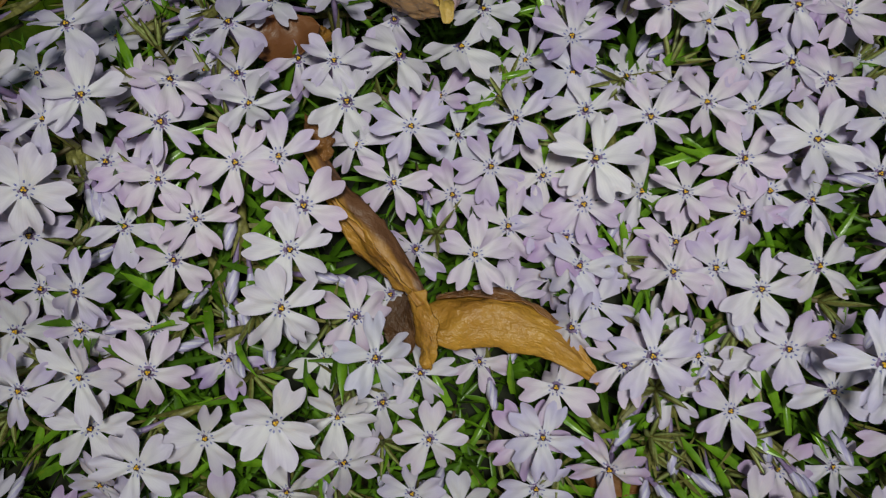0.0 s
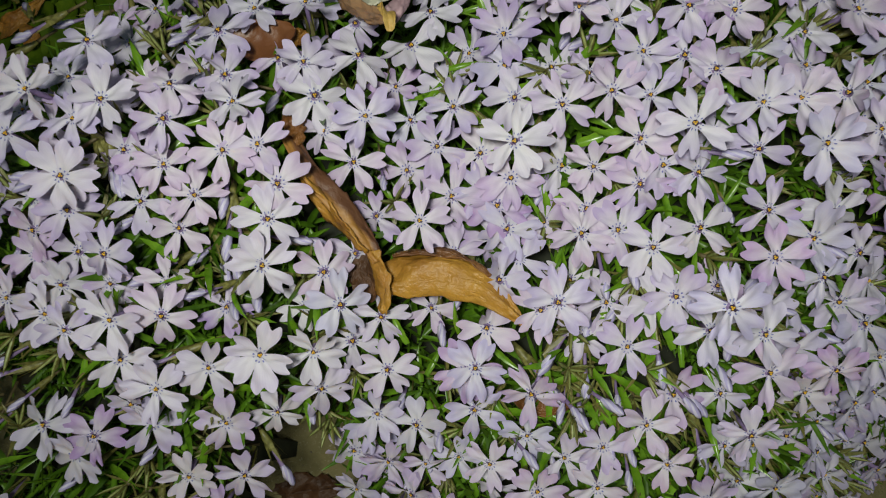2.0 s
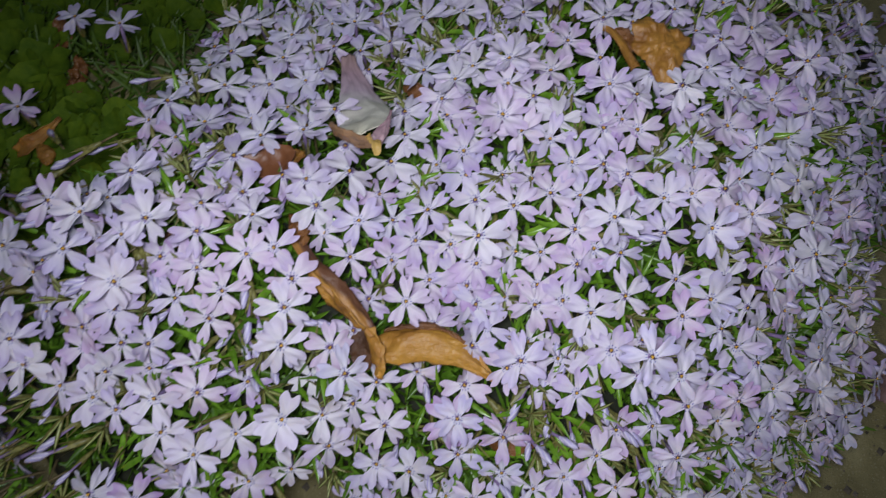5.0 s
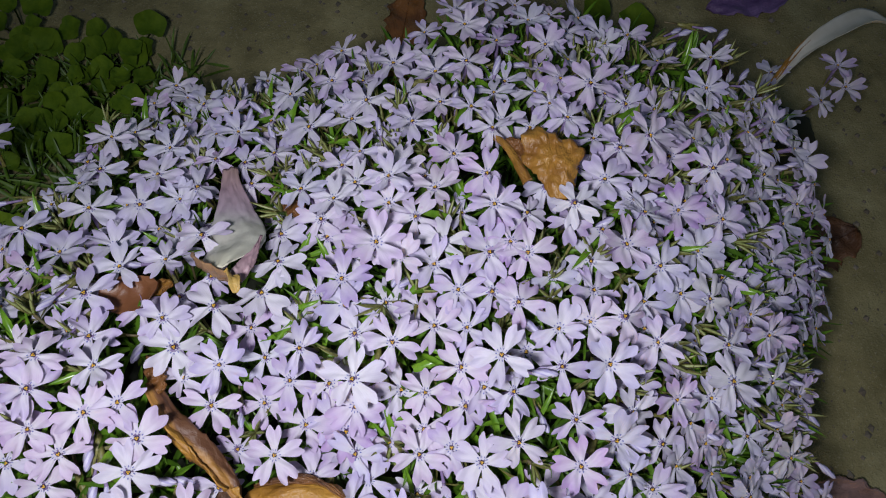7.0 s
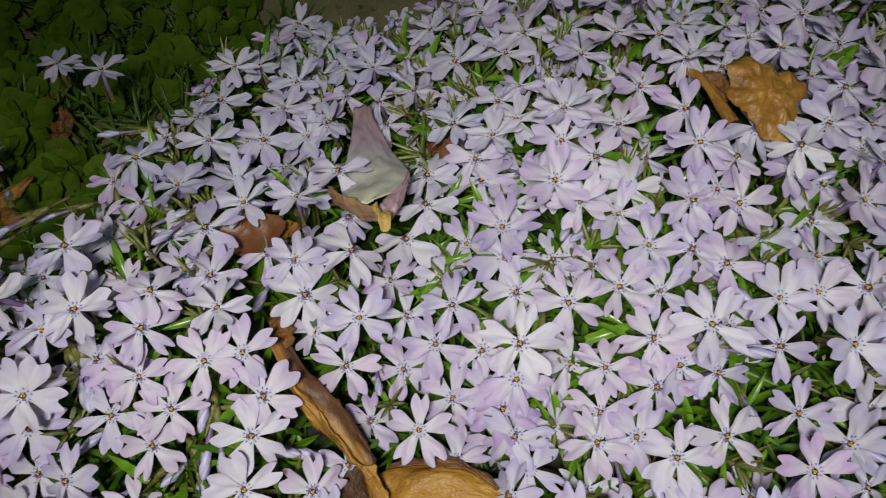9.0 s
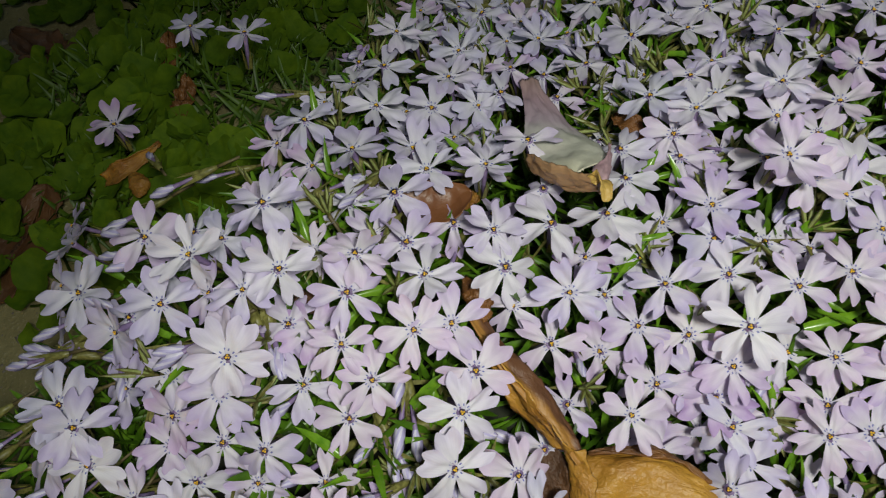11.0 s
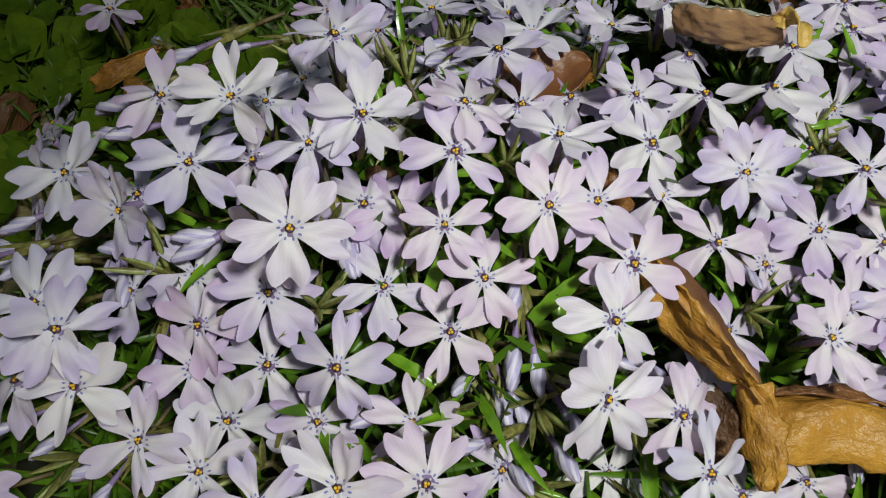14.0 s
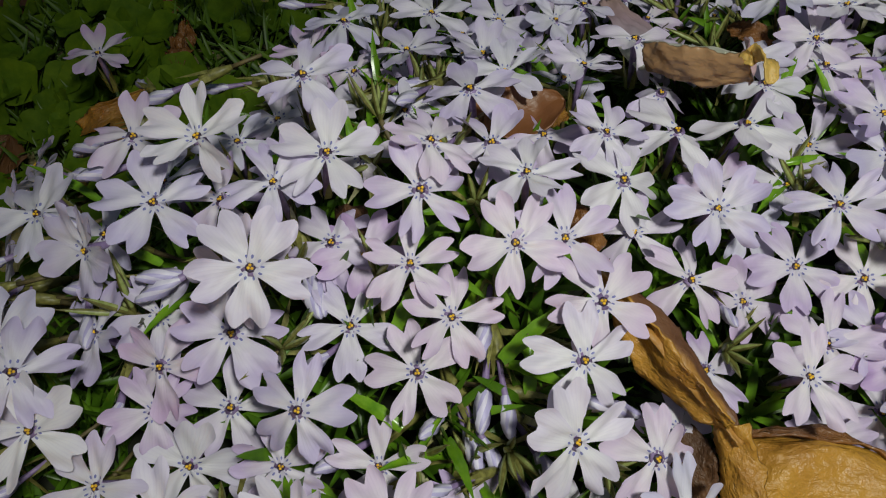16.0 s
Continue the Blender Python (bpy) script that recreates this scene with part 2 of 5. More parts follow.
def lathe(bm, profile, sides=8, twist=0.0, bend=0.0, slot=0):
    """A round body up the z axis; profile: rows of height and radius."""
    rings = []
    for k, (h, r) in enumerate(profile):
        a0 = twist * k
        rings.append([bm.verts.new((r * math.cos(a0 + 2 * math.pi * i / sides) + bend * h * h, r * math.sin(a0 + 2 * math.pi * i / sides), h)) for i in range(sides)])
    for a, b in zip(rings, rings[1:]):
        for i in range(sides):
            f = bm.faces.new((a[i], a[(i + 1) % sides], b[(i + 1) % sides], b[i]))
            f.material_index = slot
    for ring, up in ((rings[0], False), (rings[-1], True)):
        f = bm.faces.new(ring if up else ring[::-1])
        f.material_index = slot


def frame_to(normal, turn=0.0):
    n = Vector(normal).normalized()
    return n.to_track_quat("Z", "Y").to_matrix().to_4x4() @ Matrix.Rotation(turn, 4, "Z")


def smooth(a, b, x):
    s = min(1.0, max(0.0, (x - a) / (b - a)))
    return s * s * (3 - 2 * s)


# ---- ground ----
def ground_z(x, y):
    rise = 0.05 * smooth(-0.02, -0.11, x) * smooth(0.36, 0.26, y) * smooth(-0.5, -0.3, x) * smooth(-0.4, -0.15, y)
    lumps = 0.004 * noise.noise((x * 22, y * 22, 0.3)) + 0.0015 * noise.noise((x * 90, y * 90, 1.3))
    return rise + lumps * smooth(1.2, 0.5, math.hypot(x, y))


def build_ground():
    bm = bmesh.new()
    def axis(c):
        inner = [c - 0.5 + 0.008 * i for i in range(126)]
        outer = [0.6, 0.8, 1.2, 2, 4, 9, 20, 60]
        return [c - o for o in reversed(outer)] + inner + [c + o for o in outer]
    xs, ys = axis(0.0), axis(0.15)
    grid = [[bm.verts.new((x, y, ground_z(x, y))) for x in xs] for y in ys]
    for j in range(len(ys) - 1):
        for i in range(len(xs) - 1):
            bm.faces.new((grid[j][i], grid[j][i + 1], grid[j + 1][i + 1], grid[j + 1][i]))
    ob = new("ground", mesh_of(bm, "ground", SOIL))
    return tagged(ob, "bare greyish brown garden soil with small lumps", "soil", kind="structure")


build_ground()

# ---- the phlox: flower heads by place ----
HEADS = []


def bloom(x, y, z, heading=None, size=None, tone=None, hue=None):
    """A flower's middle; heading: the way that one of its petals points, in degrees from the x axis; tone: 0 white to 1 violet; hue: blue below 0, pink above."""
    HEADS.append((x, y, z, heading, size, tone, hue))


bloom(-0.1059, 0.0323, 0.1041)
bloom(-0.0961, 0.0405, 0.1016, 52, 1.04)
bloom(-0.0901, 0.0322, 0.0987)
bloom(-0.0784, 0.0306, 0.0950)
bloom(-0.0661, 0.0368, 0.0943)
bloom(-0.0560, 0.0384, 0.0934, 61, 1.04)
bloom(-0.0289, 0.0438, 0.0925, -116, 0.97)
bloom(0.0528, 0.0439, 0.1036, 81, 0.90)
bloom(0.0832, 0.0448, 0.1064, 54, 0.89)
bloom(-0.1079, 0.0544, 0.1092, -162, 1.00)
bloom(-0.0769, 0.0680, 0.1147, 71, 1.04)
bloom(-0.0689, 0.0591, 0.1093, -172, 1.02)
bloom(-0.0458, 0.0700, 0.1112, 17, 1.03)
bloom(-0.0359, 0.0548, 0.1034, 166, 0.93)
bloom(-0.0236, 0.0714, 0.1107)
bloom(-0.0205, 0.0556, 0.0984, 98, 0.96)
bloom(0.0261, 0.0467, 0.0989, 116, 0.82)
bloom(0.0543, 0.0641, 0.1107, 141, 0.84)
bloom(0.0680, 0.0572, 0.1082)
bloom(0.0692, 0.0460, 0.1049)
bloom(0.0847, 0.0593, 0.1099, 66, 0.89)
bloom(0.1011, 0.0500, 0.1089, 161, 0.81)
bloom(0.1032, 0.0670, 0.1136, -177, 0.82)
bloom(0.1089, 0.0475, 0.1090, 75, 0.84)
bloom(0.1148, 0.0578, 0.1096, -177, 0.86)
bloom(0.1285, 0.0509, 0.1030, 28, 0.87)
bloom(-0.1148, 0.1006, 0.1372, -50, 0.81)
bloom(-0.1084, 0.0925, 0.1320)
bloom(-0.0818, 0.1026, 0.1334, 70, 0.94)
bloom(-0.0595, 0.0939, 0.1398, 47, 0.84, 0.60, -0.6)
bloom(-0.0490, 0.0875, 0.1288, None, None, 0.20, 0.0)
bloom(-0.0482, 0.0973, 0.1386, 72, 1.01, 0.20, 0.0)
bloom(-0.0369, 0.0800, 0.1303, 115, 0.95)
bloom(-0.0352, 0.0992, 0.1369, 56, 0.96, 0.45, 0.8)
bloom(-0.0250, 0.0866, 0.1258, 90, 0.96, 0.20, 0.0)
bloom(-0.0102, 0.0752, 0.1054)
bloom(-0.0079, 0.0903, 0.1343, 74, 1.04, 0.20, 0.0)
bloom(0.0028, 0.0927, 0.1202, 121, 0.94, 0.20, 0.0)
bloom(0.0036, 0.0828, 0.1099)
bloom(0.0120, 0.0971, 0.1114)
bloom(0.0240, 0.0888, 0.1179, 90, 0.90)
bloom(0.0467, 0.0897, 0.1163, None, None, 0.92, 0.3)
bloom(0.0493, 0.0901, 0.1243, 62, 0.91)
bloom(0.0494, 0.0789, 0.1128, 119, 0.94)
bloom(0.0520, 0.1011, 0.1257, 119, 0.93, 0.45, 0.8)
bloom(0.0896, 0.0975, 0.1284, -138, 0.87)
bloom(0.0961, 0.0774, 0.1207, 84, 0.91)
bloom(0.1049, 0.0859, 0.1149)
bloom(0.1102, 0.1023, 0.1327, -169, 0.98)
bloom(0.1177, 0.0870, 0.1152, 67, 0.82)
bloom(0.1222, 0.0762, 0.1245)
bloom(0.1272, 0.0926, 0.1261, 180, 1.02)
bloom(0.1421, 0.0887, 0.1119)
bloom(0.1461, 0.0944, 0.1227, None, None, 0.92, 0.3)
bloom(0.1600, 0.0866, 0.1029)
bloom(0.1668, 0.1002, 0.1054)
bloom(0.1740, 0.0751, 0.0793, -171, 0.95)
bloom(0.1947, 0.1021, 0.0849, 144, 1.04)
bloom(0.2108, 0.0915, 0.0719)
bloom(-0.1021, 0.1100, 0.1375)
bloom(-0.1014, 0.1217, 0.1408, 120, 1.00)
bloom(-0.0934, 0.1160, 0.1460, 170, 0.92, 0.60, -0.6)
bloom(-0.0907, 0.1088, 0.1411, -39, 0.92, 0.20, 0.0)
bloom(-0.0761, 0.1150, 0.1330, 135, 0.81)
bloom(-0.0755, 0.1215, 0.1369, 70, 0.91)
bloom(-0.0697, 0.1077, 0.1289, 85, 0.97)
bloom(-0.0638, 0.1168, 0.1328)
bloom(-0.0636, 0.1264, 0.1414, -45, 0.96)
bloom(-0.0586, 0.1322, 0.1540, 134, 0.96, 0.20, 0.0)
bloom(-0.0503, 0.1144, 0.1428, -132, 0.91, 0.60, -0.6)
bloom(-0.0452, 0.1305, 0.1381, -80, 0.91)
bloom(-0.0332, 0.1234, 0.1378, -106, 0.89, 0.45, 0.8)
bloom(-0.0283, 0.1317, 0.1420)
bloom(-0.0080, 0.1134, 0.1405, 113, 1.01, 0.20, 0.0)
bloom(-0.0070, 0.1255, 0.1431, 176, 0.97, 0.20, 0.0)
bloom(-0.0044, 0.1344, 0.1460, -167, 0.97, 0.45, 0.8)
bloom(-0.0024, 0.1063, 0.1155, -82, 0.81)
bloom(0.0065, 0.1139, 0.1317, 92, 0.95, 0.45, 0.8)
bloom(0.0112, 0.1054, 0.1289)
bloom(0.0187, 0.1324, 0.1241, 96, 0.85)
bloom(0.0325, 0.1289, 0.1338, 161, 0.93)
bloom(0.0352, 0.1079, 0.1125, -72, 0.81)
bloom(0.0525, 0.1286, 0.1191, -174, 1.04)
bloom(0.0551, 0.1142, 0.1290, 142, 0.91, 0.60, -0.6)
bloom(0.0566, 0.1282, 0.1308)
bloom(0.0603, 0.1205, 0.1281, 48, 0.93, 0.60, -0.6)
bloom(0.0664, 0.1061, 0.1296, -73, 0.91, 0.45, 0.8)
bloom(0.0702, 0.1071, 0.1384, 23, 0.97, 0.60, -0.6)
bloom(0.0762, 0.1264, 0.1357, -89, 0.90, 0.45, 0.8)
bloom(0.0780, 0.1340, 0.1334, None, None, 0.45, 0.8)
bloom(0.0861, 0.1280, 0.1347)
bloom(0.0948, 0.1230, 0.1370, -68, 0.91, 0.20, 0.0)
bloom(0.0970, 0.1098, 0.1280, -172, 1.03, 0.20, 0.0)
bloom(0.1014, 0.1108, 0.1330, 53, 0.91)
bloom(0.1058, 0.1277, 0.1407, -107, 0.96)
bloom(0.1088, 0.1054, 0.1530, 170, 1.01)
bloom(0.1224, 0.1196, 0.1452, 163, 0.89, 0.92, 0.3)
bloom(0.1360, 0.1272, 0.1361, -132, 1.03)
bloom(0.1392, 0.1174, 0.1337, -179, 0.81)
bloom(0.1533, 0.1265, 0.1249, 93, 0.86)
bloom(0.1575, 0.1081, 0.1167, -172, 1.04)
bloom(0.1620, 0.1320, 0.1282, -34, 0.90)
bloom(0.1711, 0.1174, 0.1136)
bloom(0.1866, 0.1287, 0.1117, -71, 0.83)
bloom(0.1897, 0.1162, 0.0995)
bloom(0.2061, 0.1219, 0.0987)
bloom(-0.1124, 0.1534, 0.1290, 130, 1.04)
bloom(-0.0913, 0.1445, 0.1389)
bloom(-0.0780, 0.1444, 0.1510, 111, 0.95)
bloom(-0.0726, 0.1559, 0.1541, 94, 1.01, 0.20, 0.0)
bloom(-0.0643, 0.1353, 0.1444, 19, 1.04)
bloom(-0.0582, 0.1479, 0.1539, 125, 0.87, 0.60, -0.6)
bloom(-0.0498, 0.1524, 0.1566, 95, 0.94, 0.20, 0.0)
bloom(-0.0355, 0.1385, 0.1470, -117, 0.86, 0.45, 0.8)
bloom(-0.0346, 0.1491, 0.1526, -29, 0.97)
bloom(-0.0337, 0.1584, 0.1536, 134, 0.90, 0.45, 0.8)
bloom(-0.0188, 0.1420, 0.1498, -87, 0.91, 0.45, 0.8)
bloom(-0.0172, 0.1551, 0.1509, 155, 0.87, 0.20, 0.0)
bloom(-0.0105, 0.1448, 0.1475, -110, 0.94)
bloom(0.0015, 0.1622, 0.1405, 85, 1.04, 0.20, 0.0)
bloom(0.0133, 0.1442, 0.1368, 84, 0.95, 0.45, 0.8)
bloom(0.0170, 0.1552, 0.1434, 107, 0.92)
bloom(0.0268, 0.1463, 0.1254, -98, 0.93)
bloom(0.0275, 0.1600, 0.1303)
bloom(0.0358, 0.1521, 0.1301)
bloom(0.0406, 0.1385, 0.1265, 143, 1.00)
bloom(0.0406, 0.1599, 0.1403, 171, 0.91, 0.60, -0.6)
bloom(0.0483, 0.1506, 0.1298, -165, 0.94)
bloom(0.0485, 0.1398, 0.1282, 45, 0.85, 0.60, -0.6)
bloom(0.0537, 0.1351, 0.1295, 53, 0.98, 0.92, 0.3)
bloom(0.0571, 0.1420, 0.1340)
bloom(0.0573, 0.1648, 0.1367, 173, 0.95)
bloom(0.0575, 0.1482, 0.1459, -133, 1.01, 0.20, 0.0)
bloom(0.0698, 0.1588, 0.1457, -175, 0.93)
bloom(0.0712, 0.1471, 0.1313, -106, 1.04, 0.20, 0.0)
bloom(0.0790, 0.1442, 0.1387, 150, 0.83, 0.45, 0.8)
bloom(0.0827, 0.1634, 0.1449, -110, 0.94, 0.45, 0.8)
bloom(0.0901, 0.1502, 0.1447, -92, 0.91)
bloom(0.0909, 0.1394, 0.1400, -139, 0.92)
bloom(0.0928, 0.1622, 0.1453, -44, 0.81, 0.60, -0.6)
bloom(0.0968, 0.1445, 0.1406)
bloom(0.1019, 0.1514, 0.1526, -174, 1.00)
bloom(0.1056, 0.1426, 0.1413, -145, 0.91, 0.60, -0.6)
bloom(0.1204, 0.1596, 0.1481)
bloom(0.1305, 0.1617, 0.1468)
bloom(0.1329, 0.1468, 0.1532, -168, 0.96)
bloom(0.1406, 0.1619, 0.1498)
bloom(0.1428, 0.1355, 0.1341)
bloom(0.1510, 0.1546, 0.1445)
bloom(0.1565, 0.1383, 0.1361, -167, 0.84)
bloom(0.1779, 0.1556, 0.1320, -106, 0.95)
bloom(0.1939, 0.1590, 0.1281)
bloom(-0.0925, 0.1661, 0.1395, 29, 1.00)
bloom(-0.0570, 0.1696, 0.1556, 166, 0.96, 0.60, -0.6)
bloom(-0.0279, 0.1811, 0.1418, 103, 1.04, 0.60, -0.6)
bloom(-0.0232, 0.1661, 0.1442)
bloom(-0.0208, 0.1922, 0.1355)
bloom(-0.0046, 0.1926, 0.1385, 169, 0.90)
bloom(-0.0018, 0.1710, 0.1433, 81, 0.84)
bloom(0.0109, 0.1858, 0.1387, 151, 0.84)
bloom(0.0129, 0.1752, 0.1398, 70, 1.03, 0.20, 0.0)
bloom(0.0274, 0.1794, 0.1382, -106, 1.04, 0.20, 0.0)
bloom(0.0324, 0.1900, 0.1385, -76, 0.92)
bloom(0.0438, 0.1819, 0.1297, -89, 0.94)
bloom(0.0536, 0.1822, 0.1402, 78, 1.04)
bloom(0.0543, 0.1741, 0.1374, -154, 0.98)
bloom(0.0663, 0.1870, 0.1575)
bloom(0.0674, 0.1945, 0.1440, -177, 0.92)
bloom(0.0733, 0.1841, 0.1514)
bloom(0.0836, 0.1832, 0.1466, -138, 0.97)
bloom(0.0872, 0.1907, 0.1468)
bloom(0.0907, 0.1742, 0.1465, 85, 0.92)
bloom(0.1009, 0.1838, 0.1531)
bloom(0.1012, 0.1727, 0.1475, -114, 0.96)
bloom(0.1077, 0.1871, 0.1527)
bloom(0.1090, 0.1687, 0.1480, -93, 0.92)
bloom(0.1130, 0.1836, 0.1516, -58, 0.97)
bloom(0.1274, 0.1939, 0.1513, -97, 0.83)
bloom(0.1447, 0.1853, 0.1500, 166, 0.98)
bloom(0.1493, 0.1683, 0.1429, -87)
bloom(0.1560, 0.1793, 0.1449, -164, 0.93)
bloom(0.1734, 0.1702, 0.1362, 123)
bloom(-0.0589, 0.2104, 0.1302, 109, 1.04)
bloom(-0.0544, 0.1951, 0.1299, -75, 0.92)
bloom(-0.0427, 0.1995, 0.1330, 119, 1.04, 0.60, -0.6)
bloom(-0.0390, 0.2193, 0.1261, 116, 1.04)
bloom(-0.0258, 0.2015, 0.1312, 81, 1.00)
bloom(-0.0225, 0.2214, 0.1229, -64, 1.04, 0.60, -0.6)
bloom(-0.0081, 0.2230, 0.1227)
bloom(0.0066, 0.2008, 0.1385, 90, 0.98)
bloom(0.0244, 0.2215, 0.1140, 86, 0.93)
bloom(0.0323, 0.2016, 0.1345, 146, 0.97)
bloom(0.0398, 0.2156, 0.1403, 138, 0.94)
bloom(0.0462, 0.2053, 0.1373)
bloom(0.0481, 0.1995, 0.1354, -97, 1.04)
bloom(0.0494, 0.2109, 0.1307, -162, 0.92, 0.60, -0.6)
bloom(0.0512, 0.2102, 0.1425, -59, 0.91)
bloom(0.0581, 0.2179, 0.1387)
bloom(0.0700, 0.2053, 0.1470)
bloom(0.0705, 0.2127, 0.1518)
bloom(0.0728, 0.2211, 0.1417, 69, 0.98)
bloom(0.0785, 0.1991, 0.1488, -105)
bloom(0.0854, 0.2092, 0.1489, -135)
bloom(0.0923, 0.2213, 0.1492, 117, 0.90)
bloom(0.1024, 0.2114, 0.1529, 82)
bloom(0.1033, 0.1980, 0.1576, -114, 0.91)
bloom(0.1064, 0.2035, 0.1498, -110, 0.98)
bloom(0.1141, 0.1971, 0.1519, -74)
bloom(0.1218, 0.2073, 0.1495)
bloom(0.1286, 0.1974, 0.1567, 109, 0.87)
bloom(0.1328, 0.2033, 0.1491)
bloom(0.1418, 0.2096, 0.1484, -164, 0.92)
bloom(0.1493, 0.2224, 0.1466, -166, 0.96)
bloom(0.1522, 0.1959, 0.1504)
bloom(0.1581, 0.2232, 0.1522, 65, 1.04)
bloom(0.1589, 0.2150, 0.1390)
bloom(0.1795, 0.2129, 0.1466)
bloom(0.1816, 0.1966, 0.1403)
bloom(0.1888, 0.2202, 0.1386, -119, 1.04)
bloom(-0.1404, 0.2298, 0.0946, 116, 1.04)
bloom(-0.0389, 0.2371, 0.1228, -70, 1.02)
bloom(-0.0361, 0.2507, 0.1232)
bloom(-0.0181, 0.2351, 0.1206, -87, 1.04)
bloom(-0.0157, 0.2482, 0.1177)
bloom(-0.0012, 0.2267, 0.1247, 162, 1.01)
bloom(0.0017, 0.2433, 0.1159)
bloom(0.0103, 0.2538, 0.1180)
bloom(0.0254, 0.2418, 0.1209, -103, 0.96)
bloom(0.0392, 0.2503, 0.1248, -69, 1.04)
bloom(0.0531, 0.2272, 0.1349, 153, 0.87)
bloom(0.0559, 0.2508, 0.1281)
bloom(0.0595, 0.2324, 0.1351, 138, 0.81)
bloom(0.0766, 0.2496, 0.1252, 131, 0.85)
bloom(0.0787, 0.2428, 0.1371)
bloom(0.0892, 0.2480, 0.1408)
bloom(0.0995, 0.2405, 0.1482)
bloom(0.1060, 0.2308, 0.1494, -45, 0.83)
bloom(0.1093, 0.2528, 0.1384, 155, 0.81)
bloom(0.1102, 0.2370, 0.1439, -69, 0.87)
bloom(0.1313, 0.2314, 0.1528, -167, 0.87)
bloom(0.1408, 0.2266, 0.1463, -90, 0.81)
bloom(0.1438, 0.2515, 0.1435, -105, 1.04)
bloom(0.1666, 0.2335, 0.1411, -114, 1.04)
bloom(0.1893, 0.2451, 0.1318)
bloom(0.2146, 0.2400, 0.1297, 52, 0.92)
bloom(-0.1252, 0.2800, 0.0900, -42, 0.92)
bloom(-0.0953, 0.2643, 0.1054, -101, 1.04)
bloom(-0.0327, 0.2827, 0.0985)
bloom(-0.0316, 0.2581, 0.1143)
bloom(-0.0092, 0.2776, 0.1038, -98, 1.04)
bloom(0.0295, 0.2726, 0.1150, -20, 0.90)
bloom(0.0476, 0.2725, 0.1231)
bloom(0.0617, 0.2580, 0.1297, -82, 1.04)
bloom(0.0882, 0.2629, 0.1388, -84, 0.96)
bloom(0.1252, 0.2554, 0.1339)
bloom(0.1340, 0.2569, 0.1397, -80, 0.94)
bloom(0.1923, 0.2566, 0.1299)
# further heads, in part under others
bloom(-0.1177, 0.0287, 0.0831)
bloom(0.0263, 0.0356, 0.0740)
bloom(0.0429, 0.0364, 0.0858)
bloom(-0.0621, 0.0656, 0.1130)
bloom(0.0103, 0.0711, 0.0701)
bloom(0.0175, 0.0651, 0.0666)
bloom(0.0198, 0.0580, 0.0721)
bloom(0.0319, 0.0735, 0.1020)
bloom(0.1289, 0.0622, 0.0927)
bloom(0.1393, 0.0608, 0.0949)
bloom(-0.0724, 0.0990, 0.1297)
bloom(0.0203, 0.0762, 0.1057)
bloom(0.0210, 0.1039, 0.1170)
bloom(0.0651, 0.0841, 0.1191)
bloom(0.1235, 0.1017, 0.1339)
bloom(0.1354, 0.1002, 0.1207)
bloom(0.1438, 0.0762, 0.0939)
bloom(0.1836, 0.0985, 0.1058)
bloom(0.1238, 0.1336, 0.1394)
bloom(0.1491, 0.1134, 0.1205)
bloom(0.1823, 0.1094, 0.1136)
bloom(0.0038, 0.1535, 0.1366)
bloom(0.1114, 0.1559, 0.1361)
bloom(0.1212, 0.1494, 0.1417)
bloom(0.1770, 0.1436, 0.1322)
bloom(0.2024, 0.1624, 0.1157)
bloom(0.1341, 0.1731, 0.1425)
bloom(0.2112, 0.1803, 0.0999)
bloom(0.2291, 0.1920, 0.0910)
bloom(0.2394, 0.1730, 0.0781)
bloom(-0.0461, 0.2082, 0.1190)
bloom(-0.0147, 0.2115, 0.1218)
bloom(-0.0127, 0.2142, 0.1136)
bloom(0.1674, 0.2006, 0.1403)
bloom(0.2239, 0.2104, 0.1015)
bloom(0.2429, 0.2184, 0.0919)
bloom(-0.0284, 0.2401, 0.0943)
bloom(0.1707, 0.2250, 0.1342)
bloom(0.1974, 0.2278, 0.1248)
bloom(0.2164, 0.2281, 0.1107)
bloom(0.0723, 0.2777, 0.1258)
bloom(0.1000, 0.2671, 0.1389)
bloom(0.1135, 0.2830, 0.1300)
bloom(0.1329, 0.2813, 0.1289)
bloom(0.1773, 0.2731, 0.1257)
bloom(0.1968, 0.2705, 0.1302)
bloom(0.0385, 0.2946, 0.1049)
bloom(0.1016, 0.2928, 0.1289)
bloom(0.1286, 0.2987, 0.1228)
bloom(0.1433, 0.2924, 0.1225)
bloom(0.1686, 0.2888, 0.1231)
bloom(0.2698, 0.2909, 0.0502)
bloom(0.2923, 0.3023, 0.0485)
bloom(0.2950, 0.3118, 0.0650)
bloom(0.3090, 0.3110, 0.0470)
bloom(0.2711, 0.3219, 0.0477)
bloom(0.2720, 0.3220, 0.0310)
XYZ = np.array([h[:3] for h in HEADS])


def carpet(x, y, s=0.018):
    """Height, slopes and thickness of the flower carpet at a place: a plane laid through the heads round it."""
    dx, dy = XYZ[:, 0] - x, XYZ[:, 1] - y
    w = np.exp(-(dx * dx + dy * dy) / (2 * s * s))
    a = np.stack((np.ones(len(w)), dx, dy), 1)
    aw = a * w[:, None]
    c = np.linalg.solve(aw.T @ a + np.diag((1e-9, 4e-5, 4e-5)), aw.T @ XYZ[:, 2])
    bay = ((x + 0.012) / 0.023) ** 2 + ((y - 0.034) / 0.049) ** 2
    open_soil = smooth(1.35, 0.8, bay)
    return float(c[0]), float(c[1]), float(c[2]), float(w.sum()) * (1 - open_soil)


def canopy(x, y):
    z, _, _, thick = carpet(x, y)
    return max(z, ground_z(x, y) + 0.006), thick


